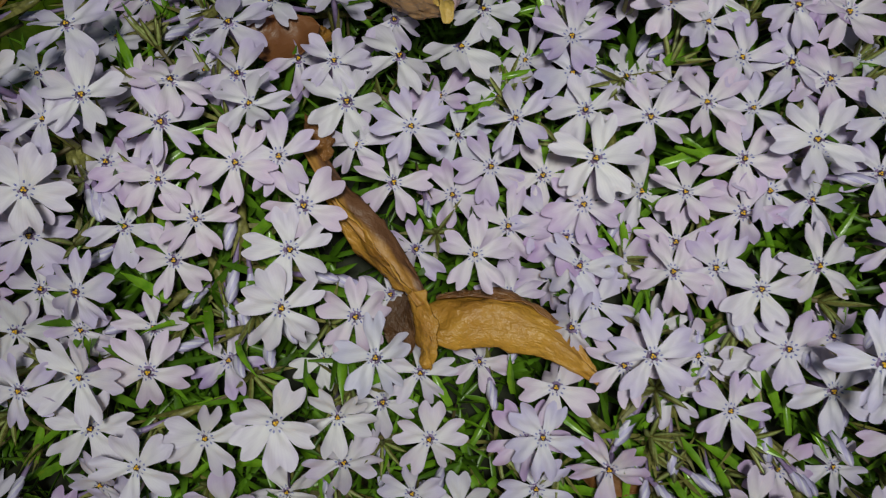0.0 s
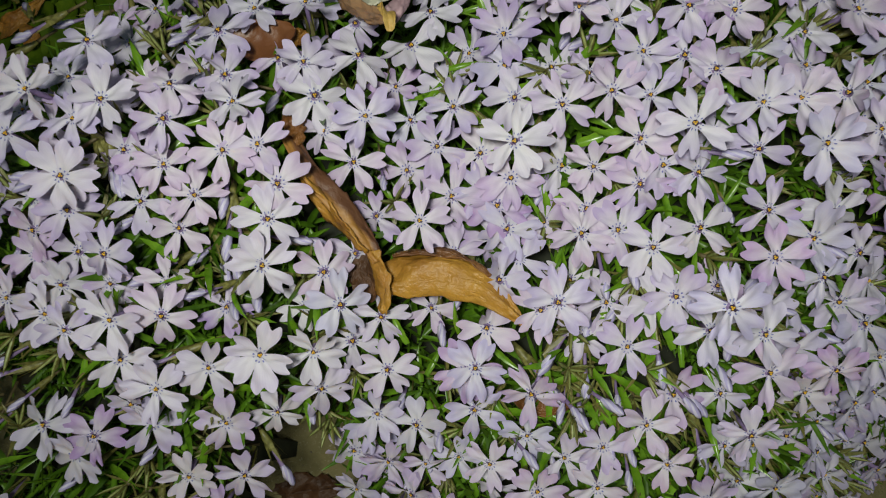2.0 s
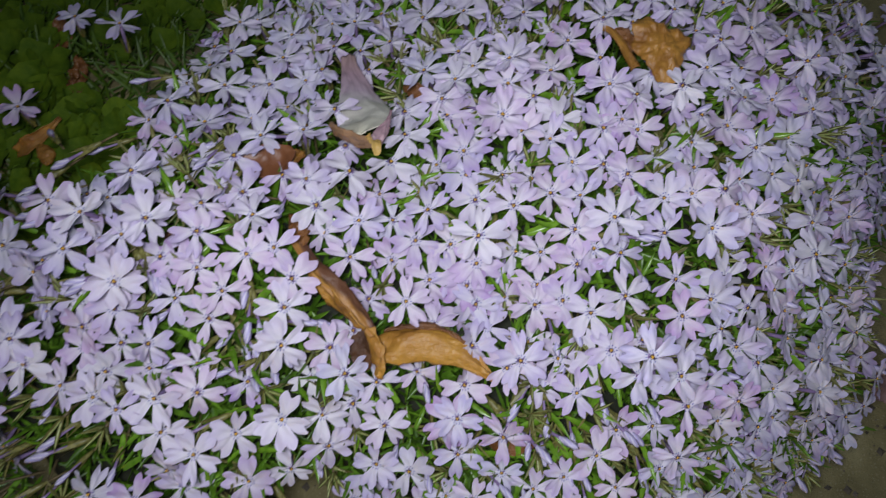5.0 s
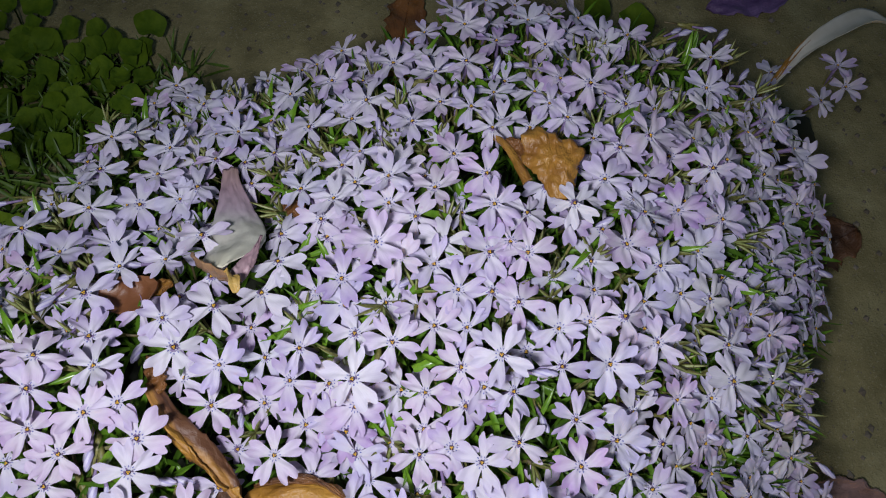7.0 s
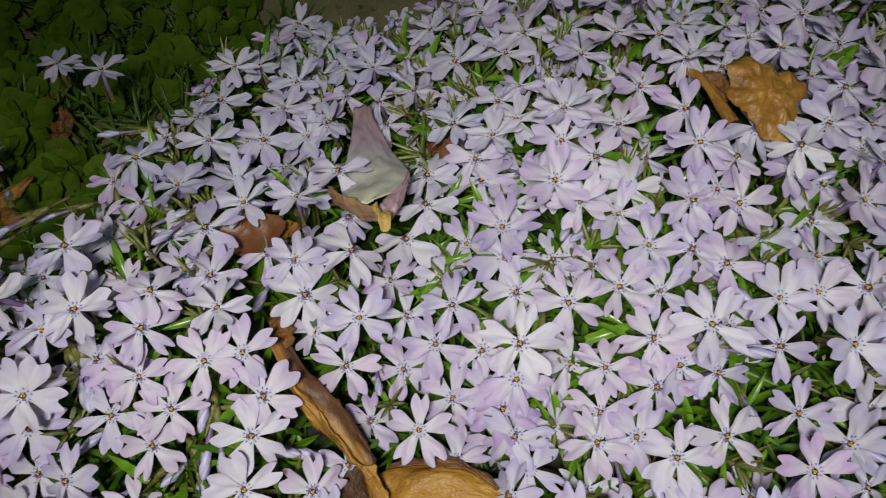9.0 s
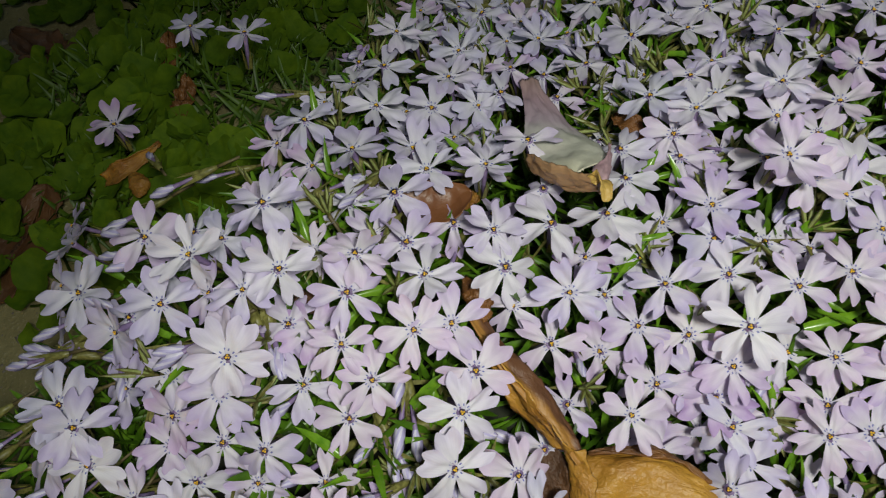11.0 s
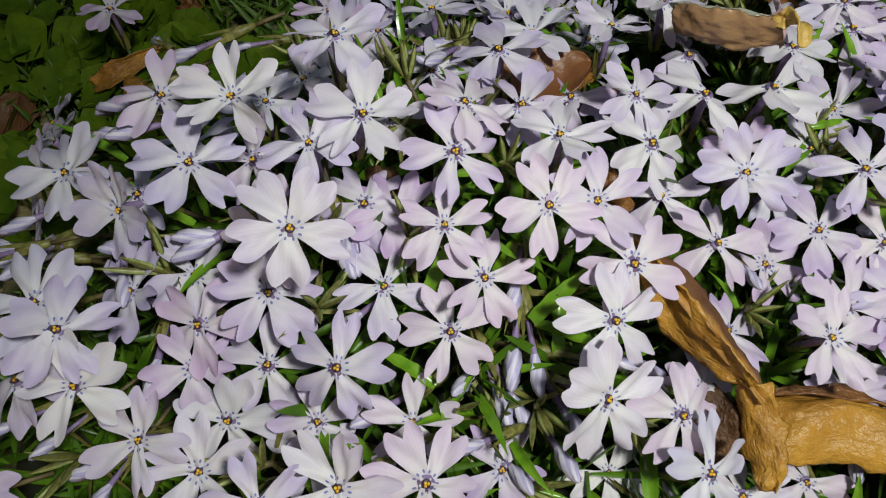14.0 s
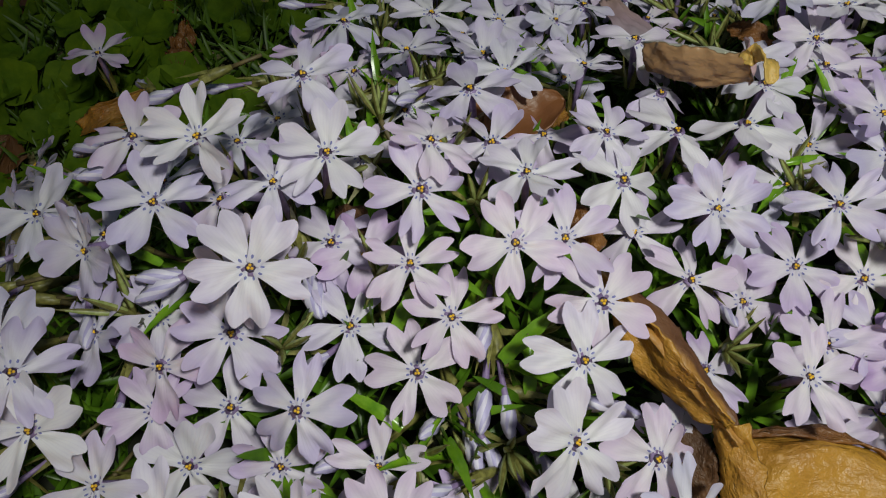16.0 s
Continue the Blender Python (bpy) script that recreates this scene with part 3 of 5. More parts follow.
def carpet_normal(x, y):
    _, zx, zy, _ = carpet(x, y, 0.026)
    return Vector((-zx, -zy, 1)).normalized()


def petal_mesh(k):
    rnd = random.Random(100 + k)
    length, half = 0.0093, 0.00305 * rnd.uniform(0.82, 1.12)
    notch, cup, droop = rnd.uniform(0.17, 0.33), rnd.uniform(-0.6, 0.7), rnd.uniform(-0.3, 1.0)
    skew, lobe = rnd.uniform(-0.10, 0.10), rnd.uniform(0.46, 0.58)
    bm = bmesh.new()
    layer = bm.loops.layers.uv.new("UVMap")
    nu, nv, rows, at = 8, 14, [], {}
    for i in range(nu + 1):
        u = i / nu
        w = half * (0.30 + 0.70 * math.sin(0.5 * math.pi * min(1.0, u / 0.92)) ** 1.35)
        row = []
        for j in range(nv + 1):
            v = math.sin(0.5 * math.pi * (2 * j / nv - 1)) * 0.45 + (2 * j / nv - 1) * 0.55
            a = abs(v - skew * (1 - v * v))
            tip = 1 - notch * (1 - a / lobe) ** 1.2 if a < lobe else 1 - 0.24 * ((a - lobe) / (1 - lobe)) ** 2.6
            y = 0.0007 + length * u * (1 + (tip - 1) * u ** 1.3)
            z = 0.0016 * cup * u * (v * v) - 0.0022 * droop * u * u + 0.0011 * u + 0.00025 * math.sin(7 * u + 4 * v + k) - 0.00035 * u * math.exp(-(v / 0.15) ** 2)
            p = bm.verts.new((v * w, y, z))
            at[p] = (u, v)
            row.append(p)
        rows.append(row)
    for a, b in zip(rows, rows[1:]):
        for j in range(nv):
            f = bm.faces.new((a[j], a[j + 1], b[j + 1], b[j]))
            for loop in f.loops:
                loop[layer].uv = at[loop.vert]
    return mesh_of(bm, "petal", PETAL)


def flower_mesh():
    """The corolla tube with the calyx below it."""
    bm = bmesh.new()
    lathe(bm, [(-0.014, 0.0007), (-0.004, 0.0008), (-0.0006, 0.0011), (0.0, 0.0015)], 7)
    for i in range(5):
        a = 2 * math.pi * i / 5
        rot = Matrix.Rotation(a, 4, "Z")
        tri = [bm.verts.new(rot @ Vector(p)) for p in ((0.0011, -0.0007, -0.014), (0.0011, 0.0007, -0.014), (0.0018, 0.0005, -0.009), (0.0026, 0, -0.005), (0.0018, -0.0005, -0.009))]
        bm.faces.new(tri).material_index = 1
    return mesh_of(bm, "flower", [TUBE, SEPAL])


def eye_mesh():
    bm = bmesh.new()
    lathe(bm, [(-0.0004, 0.0008), (0.0003, 0.00084), (0.0004, 0.0005)], 8)
    for k, (x, y, z) in enumerate(((0.00018, 0.00030, 0.0005), (-0.00030, 0.00005, 0.0006), (0.00012, -0.00030, 0.0004))):
        got = bmesh.ops.create_icosphere(bm, subdivisions=1, radius=0.00030, matrix=Matrix.Translation((x, y, z)))
        for f in {f for p in got["verts"] for f in p.link_faces}:
            f.material_index = 1
    return mesh_of(bm, "eye", [EYE_RING, ANTHER])


PETALS = [petal_mesh(k) for k in range(16)]
FLOWER, EYE = flower_mesh(), eye_mesh()
PLANTS = {}


def plant_for(x, y):
    if x > 0.24 and y > 0.2:
        key = "far"
    elif x < -0.125 and y > 0.17:
        key = "sprig"
    else:
        key = "left" if x < 0.02 else "right" if x < 0.135 else "outer"
    if key not in PLANTS:
        px, py = {"far": (0.33, 0.33), "sprig": (-0.13, 0.24), "left": (-0.05, 0.15), "right": (0.08, 0.17), "outer": (0.18, 0.17)}[key]
        text = {"far": "small creeping phlox clump with pale lilac flowers on soil",
                "sprig": "low creeping phlox sprig with a few pale blue flowers",
                "left": "mounded creeping phlox with notched lilac-white flowers and needle leaves",
                "outer": "creeping phlox with crowded pale violet flowers sloping down to soil",
                "right": "broad creeping phlox cushion thickly covered in pale lilac flowers"}[key]
        PLANTS[key] = thing("creeping_phlox", px, py, ground_z(px, py), text, "flowering plant", "phlox plants")
    return PLANTS[key]


LAID = []      # places covered by fallen leaves: x, y, z, reach


def covered(p, middle):
    return any((p.x - x) ** 2 + (p.y - y) ** 2 < r * r and middle.z < z + 0.004 for x, y, z, r in LAID)


for x0, y0, z0, x1, y1, z1, reach in (
        (-0.003, 0.146, 0.136, 0.019, 0.1225, 0.131, 0.0048), (0.0185, 0.1235, 0.128, 0.021, 0.108, 0.122, 0.0045), (0.025, 0.1160, 0.123, 0.050, 0.1140, 0.126, 0.0070),
        (0.052, 0.1120, 0.126, 0.063, 0.1020, 0.124, 0.0045), (0.014, 0.211, 0.136, 0.0175, 0.194, 0.147, 0.0105), (0.008, 0.238, 0.119, 0.013, 0.217, 0.130, 0.006), (0.010, 0.187, 0.148, 0.0220, 0.177, 0.149, 0.004),
        (0.120, 0.222, 0.154, 0.127, 0.206, 0.154, 0.010), (0.107, 0.229, 0.146, 0.115, 0.211, 0.149, 0.004), (-0.023, 0.184, 0.131, -0.010, 0.186, 0.131, 0.0085), (-0.012, 0.164, 0.133, -0.004, 0.152, 0.134, 0.004), (-0.051, 0.1545, 0.137, -0.046, 0.1490, 0.137, 0.0035)):
    for i in range(7):
        LAID.append((x0 + (x1 - x0) * i / 6, y0 + (y1 - y0) * i / 6, z0 + (z1 - z0) * i / 6, reach))


def under_leaf(x, y, more=0.002):
    return any((x - p) ** 2 + (y - q) ** 2 < (r + more) ** 2 for p, q, _, r in LAID)


def place_flower(k, x, y, z, heading, size, shade=None, tint=None, lean=(0, 0)):
    rnd = random.Random(int(1e5 * (x + 1)) * 7919 + int(1e5 * (y + 1)))
    root = plant_for(x, y)
    n = carpet_normal(x, y)
    outer = smooth(0.11, 0.17, x)
    brink = max(outer, smooth(-0.06, -0.10, x))
    loose = 0.16 + 0.14 * brink
    n = Vector((n.x * (1 - 0.2 * outer), n.y, n.z)) + Vector((0, -0.10, 0.30)) + Vector((rnd.gauss(0, loose), rnd.gauss(0, loose), 0))
    if 1000 <= k < 2000:
        n += Vector((0.7 * outer * rnd.random(), -0.4 * smooth(0.08, 0.05, y) * rnd.random(), 0))
    n += Vector((*lean, 0))
    tone = min(1.0, max(0.0, rnd.gauss(0.45, 0.24) if shade is None else rnd.gauss(shade, 0.05)))
    # hue goes bluer at the brink, a tint for the weak light there
    hue = min(1.0, max(-1.0, rnd.gauss(-0.15 - 0.35 * brink, 0.55) if tint is None else tint))
    ahead = radians(rnd.uniform(0, 360) if heading is None else heading)
    n.normalize()
    up = Vector((math.cos(ahead), math.sin(ahead), 0))
    up = (up - n * up.dot(n)).normalized()
    facing = Matrix((up.cross(n), up, n)).transposed().to_4x4()
    wide = rnd.uniform(0.90, 1.10)
    size = rnd.uniform(0.85, 1.00) if size is None else size
    m = Matrix.Translation(Vector((x, y, z)) - root.location) @ facing @ Matrix.Scale(size, 4)
    ob = part("flower", FLOWER, None, root, "", m)
    open_ = rnd.gauss(0, 0.10)
    for i in range(5):
        around, lift = Matrix.Rotation(2 * math.pi * i / 5 + rnd.gauss(0, 0.06), 4, "Z"), open_ + rnd.gauss(0, 0.13)
        if any(covered(root.location + m @ around @ Vector((0, f, 0)), Vector((x, y, z))) for f in (0.005, 0.010)):
            lift -= 0.75
        pm = around @ Matrix.Rotation(lift, 4, "X") @ Matrix.Rotation(rnd.gauss(0, 0.16), 4, "Y")
        s = rnd.uniform(0.93, 1.05)
        pm = pm @ Matrix.Diagonal((s * wide * rnd.uniform(0.94, 1.06), s, s, 1)) @ Matrix.Translation((0, 0, 0.00005 * i))
        part("petal", PETALS[rnd.randrange(16)], None, ob, "", pm).color = (tone, max(0.0, hue), max(0.0, -hue), 1)
    part("eye", EYE, None, ob)


for k, h in enumerate(HEADS):
    place_flower(k, *h)


# heads low on the near brink, turned outwards to the soil
for k, (x, y, z, east, north) in enumerate((
        (-0.1450, 0.1895, 0.093, -1.0, 0.2), (-0.1400, 0.1810, 0.097, -0.9, -0.3), (-0.1230, 0.1580, 0.121, -1.2, 0.0), (-0.1180, 0.1400, 0.121, -1.3, 0.2),
        (-0.1400, 0.0985, 0.090, -0.9, -0.1), (-0.1300, 0.0950, 0.091, -0.6, -0.5), (-0.1335, 0.0864, 0.090, -1.0, -0.8), (-0.1184, 0.0855, 0.099, -0.3, -0.9),
        (-0.1131, 0.0801, 0.100, -1.0, 0.3), (-0.1240, 0.0580, 0.101, -0.9, 0.3), (-0.0925, 0.1400, 0.141, -0.4, -0.9), (-0.0500, 0.0755, 0.117, -0.6, -0.4))):
    # tone and hue set violet-blue, the dim light of the brink as petal colour
    place_flower(2000 + k, x, y, z, None, 0.95, 0.55, -0.5, (east, north))


def fill_edges(count):
    """Further heads round the rim of the cushion, where they stand too thick to tell apart."""
    rnd, done = random.Random(11), [np.array(h[:3]) for h in HEADS]
    made = 0
    for _ in range(9000):
        x, y = rnd.uniform(-0.16, 0.26), rnd.uniform(0.03, 0.32)
        if not (x > 0.15 or y > 0.245 or (y < 0.075 and x > 0.006) or (x < -0.045 and y < 0.175 - 0.6 * (x + 0.10))):
            continue
        z, thick = canopy(x, y)
        if x < -0.04 and (y < 0.105 or y > 0.225 or x < -0.075):
            continue
        if thick < (2.0 if y < 0.075 and x < 0 else 1.4):
            continue
        p = np.array((x, y, z - rnd.uniform(0.0, 0.007)))
        if x > 0.16 and y > 0.265:
            continue
        if min(np.linalg.norm(np.array(done) - p, axis=1)) < (0.0095 if x > 0.15 else 0.0115):
            continue
        done.append(p)
        place_flower(1000 + made, *p, None, rnd.uniform(0.75, 0.98))
        made += 1
        if made == count:
            break


fill_edges(260)


def fill_lower(count):
    """A lower storey of heads between the upper ones."""
    rnd, done, made = random.Random(19), [h[:2] for h in HEADS], 0
    for _ in range(6000):
        x, y = rnd.uniform(-0.09, 0.15), rnd.uniform(0.10, 0.25)
        z, thick = canopy(x, y)
        if thick < 3.0 or (-0.035 < x < 0.010 and 0.105 < y < 0.150) or covered(Vector((x, y, 0)), Vector((x, y, z - 0.01))):
            continue
        if min((x - q[0]) ** 2 + (y - q[1]) ** 2 for q in done) < 0.0098 ** 2:
            continue
        done.append((x, y))
        place_flower(3000 + made, x, y, z - rnd.uniform(0.005, 0.009), None, rnd.uniform(0.75, 0.95))
        made += 1
        if made == count:
            break


fill_lower(60)


# ---- buds ----
def bud_mesh():
    """A furled bud: petals wound round each other to a blunt point, on a slim tube."""
    bm = bmesh.new()
    sides, rings = 10, []
    prof = [(-0.0105, 0.00045), (-0.0055, 0.00048), (-0.0030, 0.0006), (-0.0018, 0.00095), (-0.0004, 0.00118), (0.0010, 0.00118), (0.0023, 0.00095), (0.0033, 0.0006), (0.0038, 0.00015)]
    for k, (h, r) in enumerate(prof):
        wind = 0.42 * max(0, k - 2)
        ring = []
        for i in range(sides):
            a = 2 * math.pi * i / sides + wind
            rr = r * (1.14 if i % 2 else 0.80) if k > 2 else r
            ring.append(bm.verts.new((rr * math.cos(a), rr * math.sin(a), h)))
        rings.append(ring)
    for k, (a, b) in enumerate(zip(rings, rings[1:])):
        for i in range(sides):
            bm.faces.new((a[i], a[(i + 1) % sides], b[(i + 1) % sides], b[i])).material_index = 1 if k < 2 else 2 * (i % 2)
    bm.faces.new(rings[-1])
    bm.faces.new(rings[0][::-1]).material_index = 1
    return mesh_of(bm, "bud", [BUD, TUBE, FURROW])


def calyx_mesh():
    bm = bmesh.new()
    lathe(bm, [(-0.015, 0.0005), (-0.0125, 0.0010), (-0.010, 0.0012), (-0.0085, 0.0011)], 7)
    for i in range(5):
        rot = Matrix.Rotation(2 * math.pi * i / 5, 4, "Z")
        p = [rot @ Vector(q) for q in ((0.0011, -0.0006, -0.0105), (0.0011, 0.0006, -0.0105), (0.0017, 0.0004, -0.0075), (0.0024, 0.0, -0.0045), (0.0017, -0.0004, -0.0075))]
        bm.faces.new([bm.verts.new(q) for q in p])
    lathe(bm, [(-0.021, 0.0004), (-0.018, 0.00045), (-0.015, 0.0005)], 5, slot=1)
    return mesh_of(bm, "calyx", [SEPAL, STEM])


BUD_MESH, CALYX = bud_mesh(), calyx_mesh()
BUDS = []


def bud_at(x, y, z, heading=None, rise=0.0, size=None):
    """A bud; heading and rise: the way that its tip points, in degrees from the x axis and upwards."""
    rnd = random.Random(30000 + len(BUDS))
    BUDS.append((x, y))
    root = plant_for(x, y)
    if heading is None:
        out = Vector((x - 0.045, y - 0.16, 0)) * 6.0
        top, thick = canopy(x, y)
        z = min(z, top - 0.001)
        droop = rnd.uniform(-0.3, 0.2) if thick < 2.2 else rnd.uniform(0.15, 0.7)
        axis = (out + Vector((rnd.gauss(0, 0.35), -0.40 + rnd.gauss(0, 0.3), 0))).normalized()
        axis = (axis + Vector((0, 0, droop))).normalized()
    else:
        axis = Vector((math.cos(radians(heading)), math.sin(radians(heading)), math.tan(radians(rise)))).normalized()
    s = rnd.uniform(1.05, 1.28) if size is None else size
    m = Matrix.Translation(Vector((x, y, z)) - root.location) @ frame_to(axis, rnd.uniform(0, 6)) @ Matrix.Scale(s, 4)
    ob = part("bud", BUD_MESH, None, root, "furled lilac bud", m)
    part("calyx", CALYX, None, ob)


bud_at(-0.1197, 0.2131, 0.1013, 135, -32)
bud_at(-0.1097, 0.1733, 0.1254, -175, -12)
bud_at(-0.1094, 0.1662, 0.1252, -173, -16)
bud_at(-0.1225, 0.1366, 0.1243, -173, 7)
bud_at(-0.1225, 0.1388, 0.1235, 177, 5)
bud_at(-0.0930, 0.1356, 0.1351, -167, 3)
bud_at(-0.0782, 0.1342, 0.1396, -145, -4)
bud_at(-0.1139, 0.1208, 0.1296, -145, 20)
bud_at(-0.0912, 0.1277, 0.1344, -68, 13)
bud_at(-0.0837, 0.1132, 0.1300, -88, 3)
bud_at(-0.0227, 0.1313, 0.1352, -95, -5)
bud_at(-0.0177, 0.1196, 0.1300, -78, -10)
bud_at(-0.0199, 0.1135, 0.1259, -57, -12)
bud_at(-0.0513, 0.1355, 0.1392, -65, 1)
bud_at(0.0021, 0.1236, 0.1246, -8, -9)
bud_at(-0.0730, 0.2146, 0.1207, 113, -4)
bud_at(-0.0415, 0.1896, 0.1325, 31, -6)
bud_at(-0.0207, 0.1951, 0.1291, -169, 22)
bud_at(-0.0525, 0.1350, 0.1391, -58, 1)
bud_at(-0.0220, 0.1205, 0.1309, -92, -7)
bud_at(-0.0232, 0.1140, 0.1269, -67, -1)
bud_at(0.0695, 0.0931, 0.1172, -121, -9)
bud_at(0.0715, 0.0850, 0.1139, -49, 2)
bud_at(0.0805, 0.0868, 0.1156, -86, -11)
bud_at(0.0770, 0.0995, 0.1174, -89, -4)
bud_at(0.0799, 0.1032, 0.1208, -92, 0)
bud_at(0.1004, 0.0914, 0.1199, -77, -15)
bud_at(0.1182, 0.0999, 0.1213, -91, -10)
bud_at(0.1119, 0.0831, 0.1135, -44, -13)
bud_at(0.0858, 0.1054, 0.1241, -110, 2)
bud_at(0.0839, 0.1142, 0.1265, -81, 10)
bud_at(0.0387, 0.1002, 0.1110, -80, 10)
bud_at(0.0435, 0.1114, 0.1156, -104, 10)
bud_at(0.0714, 0.1829, 0.1374, -115, 6)
bud_at(0.0748, 0.1810, 0.1383, -139, 14)
bud_at(0.0658, 0.1402, 0.1280, -109, 6)
bud_at(0.0619, 0.1426, 0.1315, -99, -3)
bud_at(-0.0102, 0.1121, 0.1245, -54, -7)
bud_at(-0.0454, 0.1103, 0.1297, -141, 20)
bud_at(-0.0029, 0.1236, 0.1275, -5, 1)
bud_at(-0.0620, 0.0705, 0.1105, -157, -3)
bud_at(-0.0103, 0.0554, 0.0875, -61, -28)
bud_at(-0.0521, 0.0351, 0.0847, -97, -16)
bud_at(-0.0473, 0.0342, 0.0833, -88, -16)
bud_at(0.1150, 0.0682, 0.1063, -73, -18)
bud_at(0.1550, 0.0880, 0.0995, -32, -31)
bud_at(0.1463, 0.0596, 0.0849, -49, -24)
bud_at(0.1896, 0.0787, 0.0710, -47, -38)
bud_at(0.2030, 0.0759, 0.0615, -67, -26)
bud_at(0.1842, 0.0655, 0.0639, -53, -30)
bud_at(-0.0903, 0.0986, 0.1276, -149, 9)
bud_at(-0.0906, 0.0847, 0.1198, -141, 7)
bud_at(-0.0952, 0.0806, 0.1164, -160, 9)
bud_at(0.1095, 0.0829, 0.1158, -47, -12)
bud_at(0.0657, 0.0840, 0.1130, -109, -14)
bud_at(-0.1153, 0.1794, 0.1168)
bud_at(-0.0982, 0.1594, 0.1423)
bud_at(-0.0968, 0.1855, 0.1396)
bud_at(-0.0428, 0.0859, 0.1343)
bud_at(-0.0303, 0.1171, 0.1295)
bud_at(-0.0130, 0.1633, 0.1325)
bud_at(0.0267, 0.0795, 0.1127)
bud_at(0.0336, 0.1702, 0.1215)
bud_at(0.0387, 0.0695, 0.1024)
bud_at(0.0492, 0.1561, 0.1242)
bud_at(0.0798, 0.0782, 0.1094)
bud_at(0.0876, 0.0706, 0.1127)
bud_at(0.1052, 0.1098, 0.1513)
bud_at(0.1111, 0.0968, 0.1335)
bud_at(0.1119, 0.1621, 0.1462)
bud_at(0.1153, 0.1475, 0.1436)
bud_at(0.1169, 0.0910, 0.1206)
bud_at(0.1449, 0.1033, 0.1198)
bud_at(0.1645, 0.0682, 0.0765)
bud_at(0.0657, 0.0660, 0.1107)
bud_at(0.0788, 0.0781, 0.1169)
bud_at(0.1230, 0.1161, 0.1286)
bud_at(0.1956, 0.0746, 0.0758)
bud_at(0.1732, 0.0938, 0.0989)


def scatter_buds(count):
    rnd, made = random.Random(77), 0
    for _ in range(5000):
        x, y = rnd.uniform(-0.16, 0.25), rnd.uniform(0.035, 0.29)
        z, thick = canopy(x, y)
        rim = thick < 2.6
        if thick < 1.1 or (not rim and rnd.random() < 0.7) or (x < -0.045 and y > 0.15 and rnd.random() < 0.85):
            continue
        if min((XYZ[:, 0] - x) ** 2 + (XYZ[:, 1] - y) ** 2) < 0.0075 ** 2 or under_leaf(x, y, 0.006):
            continue
        bud_at(x, y, z - rnd.uniform(0.0, 0.008), size=rnd.uniform(0.85, 1.15))
        made += 1
        if made == count:
            break


scatter_buds(160)


# ---- foliage between the flowers ----
def needles(bm, base, axis, count, rnd, long_=0.014, slot=0, wide=0.00088, splay=(0.35, 1.15)):
    """A shoot with narrow pointed leaves, each folded along its middle."""
    q = frame_to(axis)
    for i in range(count):
        a, lift = 2.4 * i + rnd.uniform(-0.3, 0.3), rnd.uniform(*splay)
        d = q.to_3x3() @ Vector((math.cos(a) * math.sin(lift), math.sin(a) * math.sin(lift), math.cos(lift)))
        side = d.cross(Vector(axis)).normalized()
        up = side.cross(d).normalized()
        L, w = long_ * rnd.uniform(0.7, 1.3), wide * rnd.uniform(0.75, 1.3)
        o = Vector(base) + Vector(axis) * (0.006 * i / count)
        rows, bow = [], rnd.uniform(0.05, 0.25)
        for f, g in ((0.0, 0.45), (0.3, 0.95), (0.62, 0.9), (0.86, 0.5)):
            c = o + d * L * f - Vector((0, 0, bow * L * f * f))
            rows.append([bm.verts.new(q) for q in (c + side * w * g + up * 0.0002, c - up * 0.0002, c - side * w * g + up * 0.0002)])
        tip = bm.verts.new(o + d * L - Vector((0, 0, bow * L)))
        for a, b in zip(rows, rows[1:]):
            for c in (0, 1):
                bm.faces.new((a[c], a[c + 1], b[c + 1], b[c])).material_index = slot
        for c in (0, 1):
            bm.faces.new((rows[-1][c], rows[-1][c + 1], tip)).material_index = slot


def build_foliage():
    rnd = random.Random(42)
    out = {}
    for _ in range(3500):
        x, y = rnd.uniform(-0.17, 0.27), rnd.uniform(0.03, 0.36)
        z, thick = canopy(x, y)
        if thick < rnd.uniform(1.4, 2.5) + 1.3 * smooth(0.10, 0.06, y):
            continue
        n = (carpet_normal(x, y) + Vector((rnd.gauss(0, 0.4), rnd.gauss(0, 0.4), 0))).normalized()
        root = plant_for(x, y)
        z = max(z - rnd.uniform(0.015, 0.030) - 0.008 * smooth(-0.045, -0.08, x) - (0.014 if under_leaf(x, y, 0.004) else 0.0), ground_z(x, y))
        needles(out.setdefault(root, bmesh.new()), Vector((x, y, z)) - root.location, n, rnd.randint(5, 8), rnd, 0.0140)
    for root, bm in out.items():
        tagged(part("foliage", bm, LEAF_SHADED, root, "green narrow pointed leaves, coloured darker as if shaded"), kind="stuff")


build_foliage()


def leaf_mesh(k):
    """A broad pointed leaf up the z axis, folded along its midrib, bent, with a finely toothed rim."""
    rnd = random.Random(900 + k)
    bm = bmesh.new()
    L, w, bend, rows = 0.0135, 0.00095 * rnd.uniform(0.85, 1.25), rnd.uniform(0.10, 0.45), []
    for i in range(10):
        s = i / 9
        half = w * (0.42 + 0.58 * math.sin(math.pi * min(1.0, 0.18 + 0.75 * s))) * (1 - s ** 3.5) + 0.00004
        tooth = 1 + (0.10 if i % 2 else -0.06)
        y, z = -bend * L * s * s, L * s * (1 - 0.25 * bend * s)
        rows.append([bm.verts.new(p) for p in ((-half * tooth, y + 0.35 * half, z), (-0.5 * half, y + 0.10 * half, z), (0, y - 0.12 * half, z), (0.5 * half, y + 0.10 * half, z), (half * tooth, y + 0.35 * half, z))])
    for a, c in zip(rows, rows[1:]):
        for j in range(4):
            bm.faces.new((a[j], a[j + 1], c[j + 1], c[j]))
    return mesh_of(bm, "leaf", LEAF_LIT)


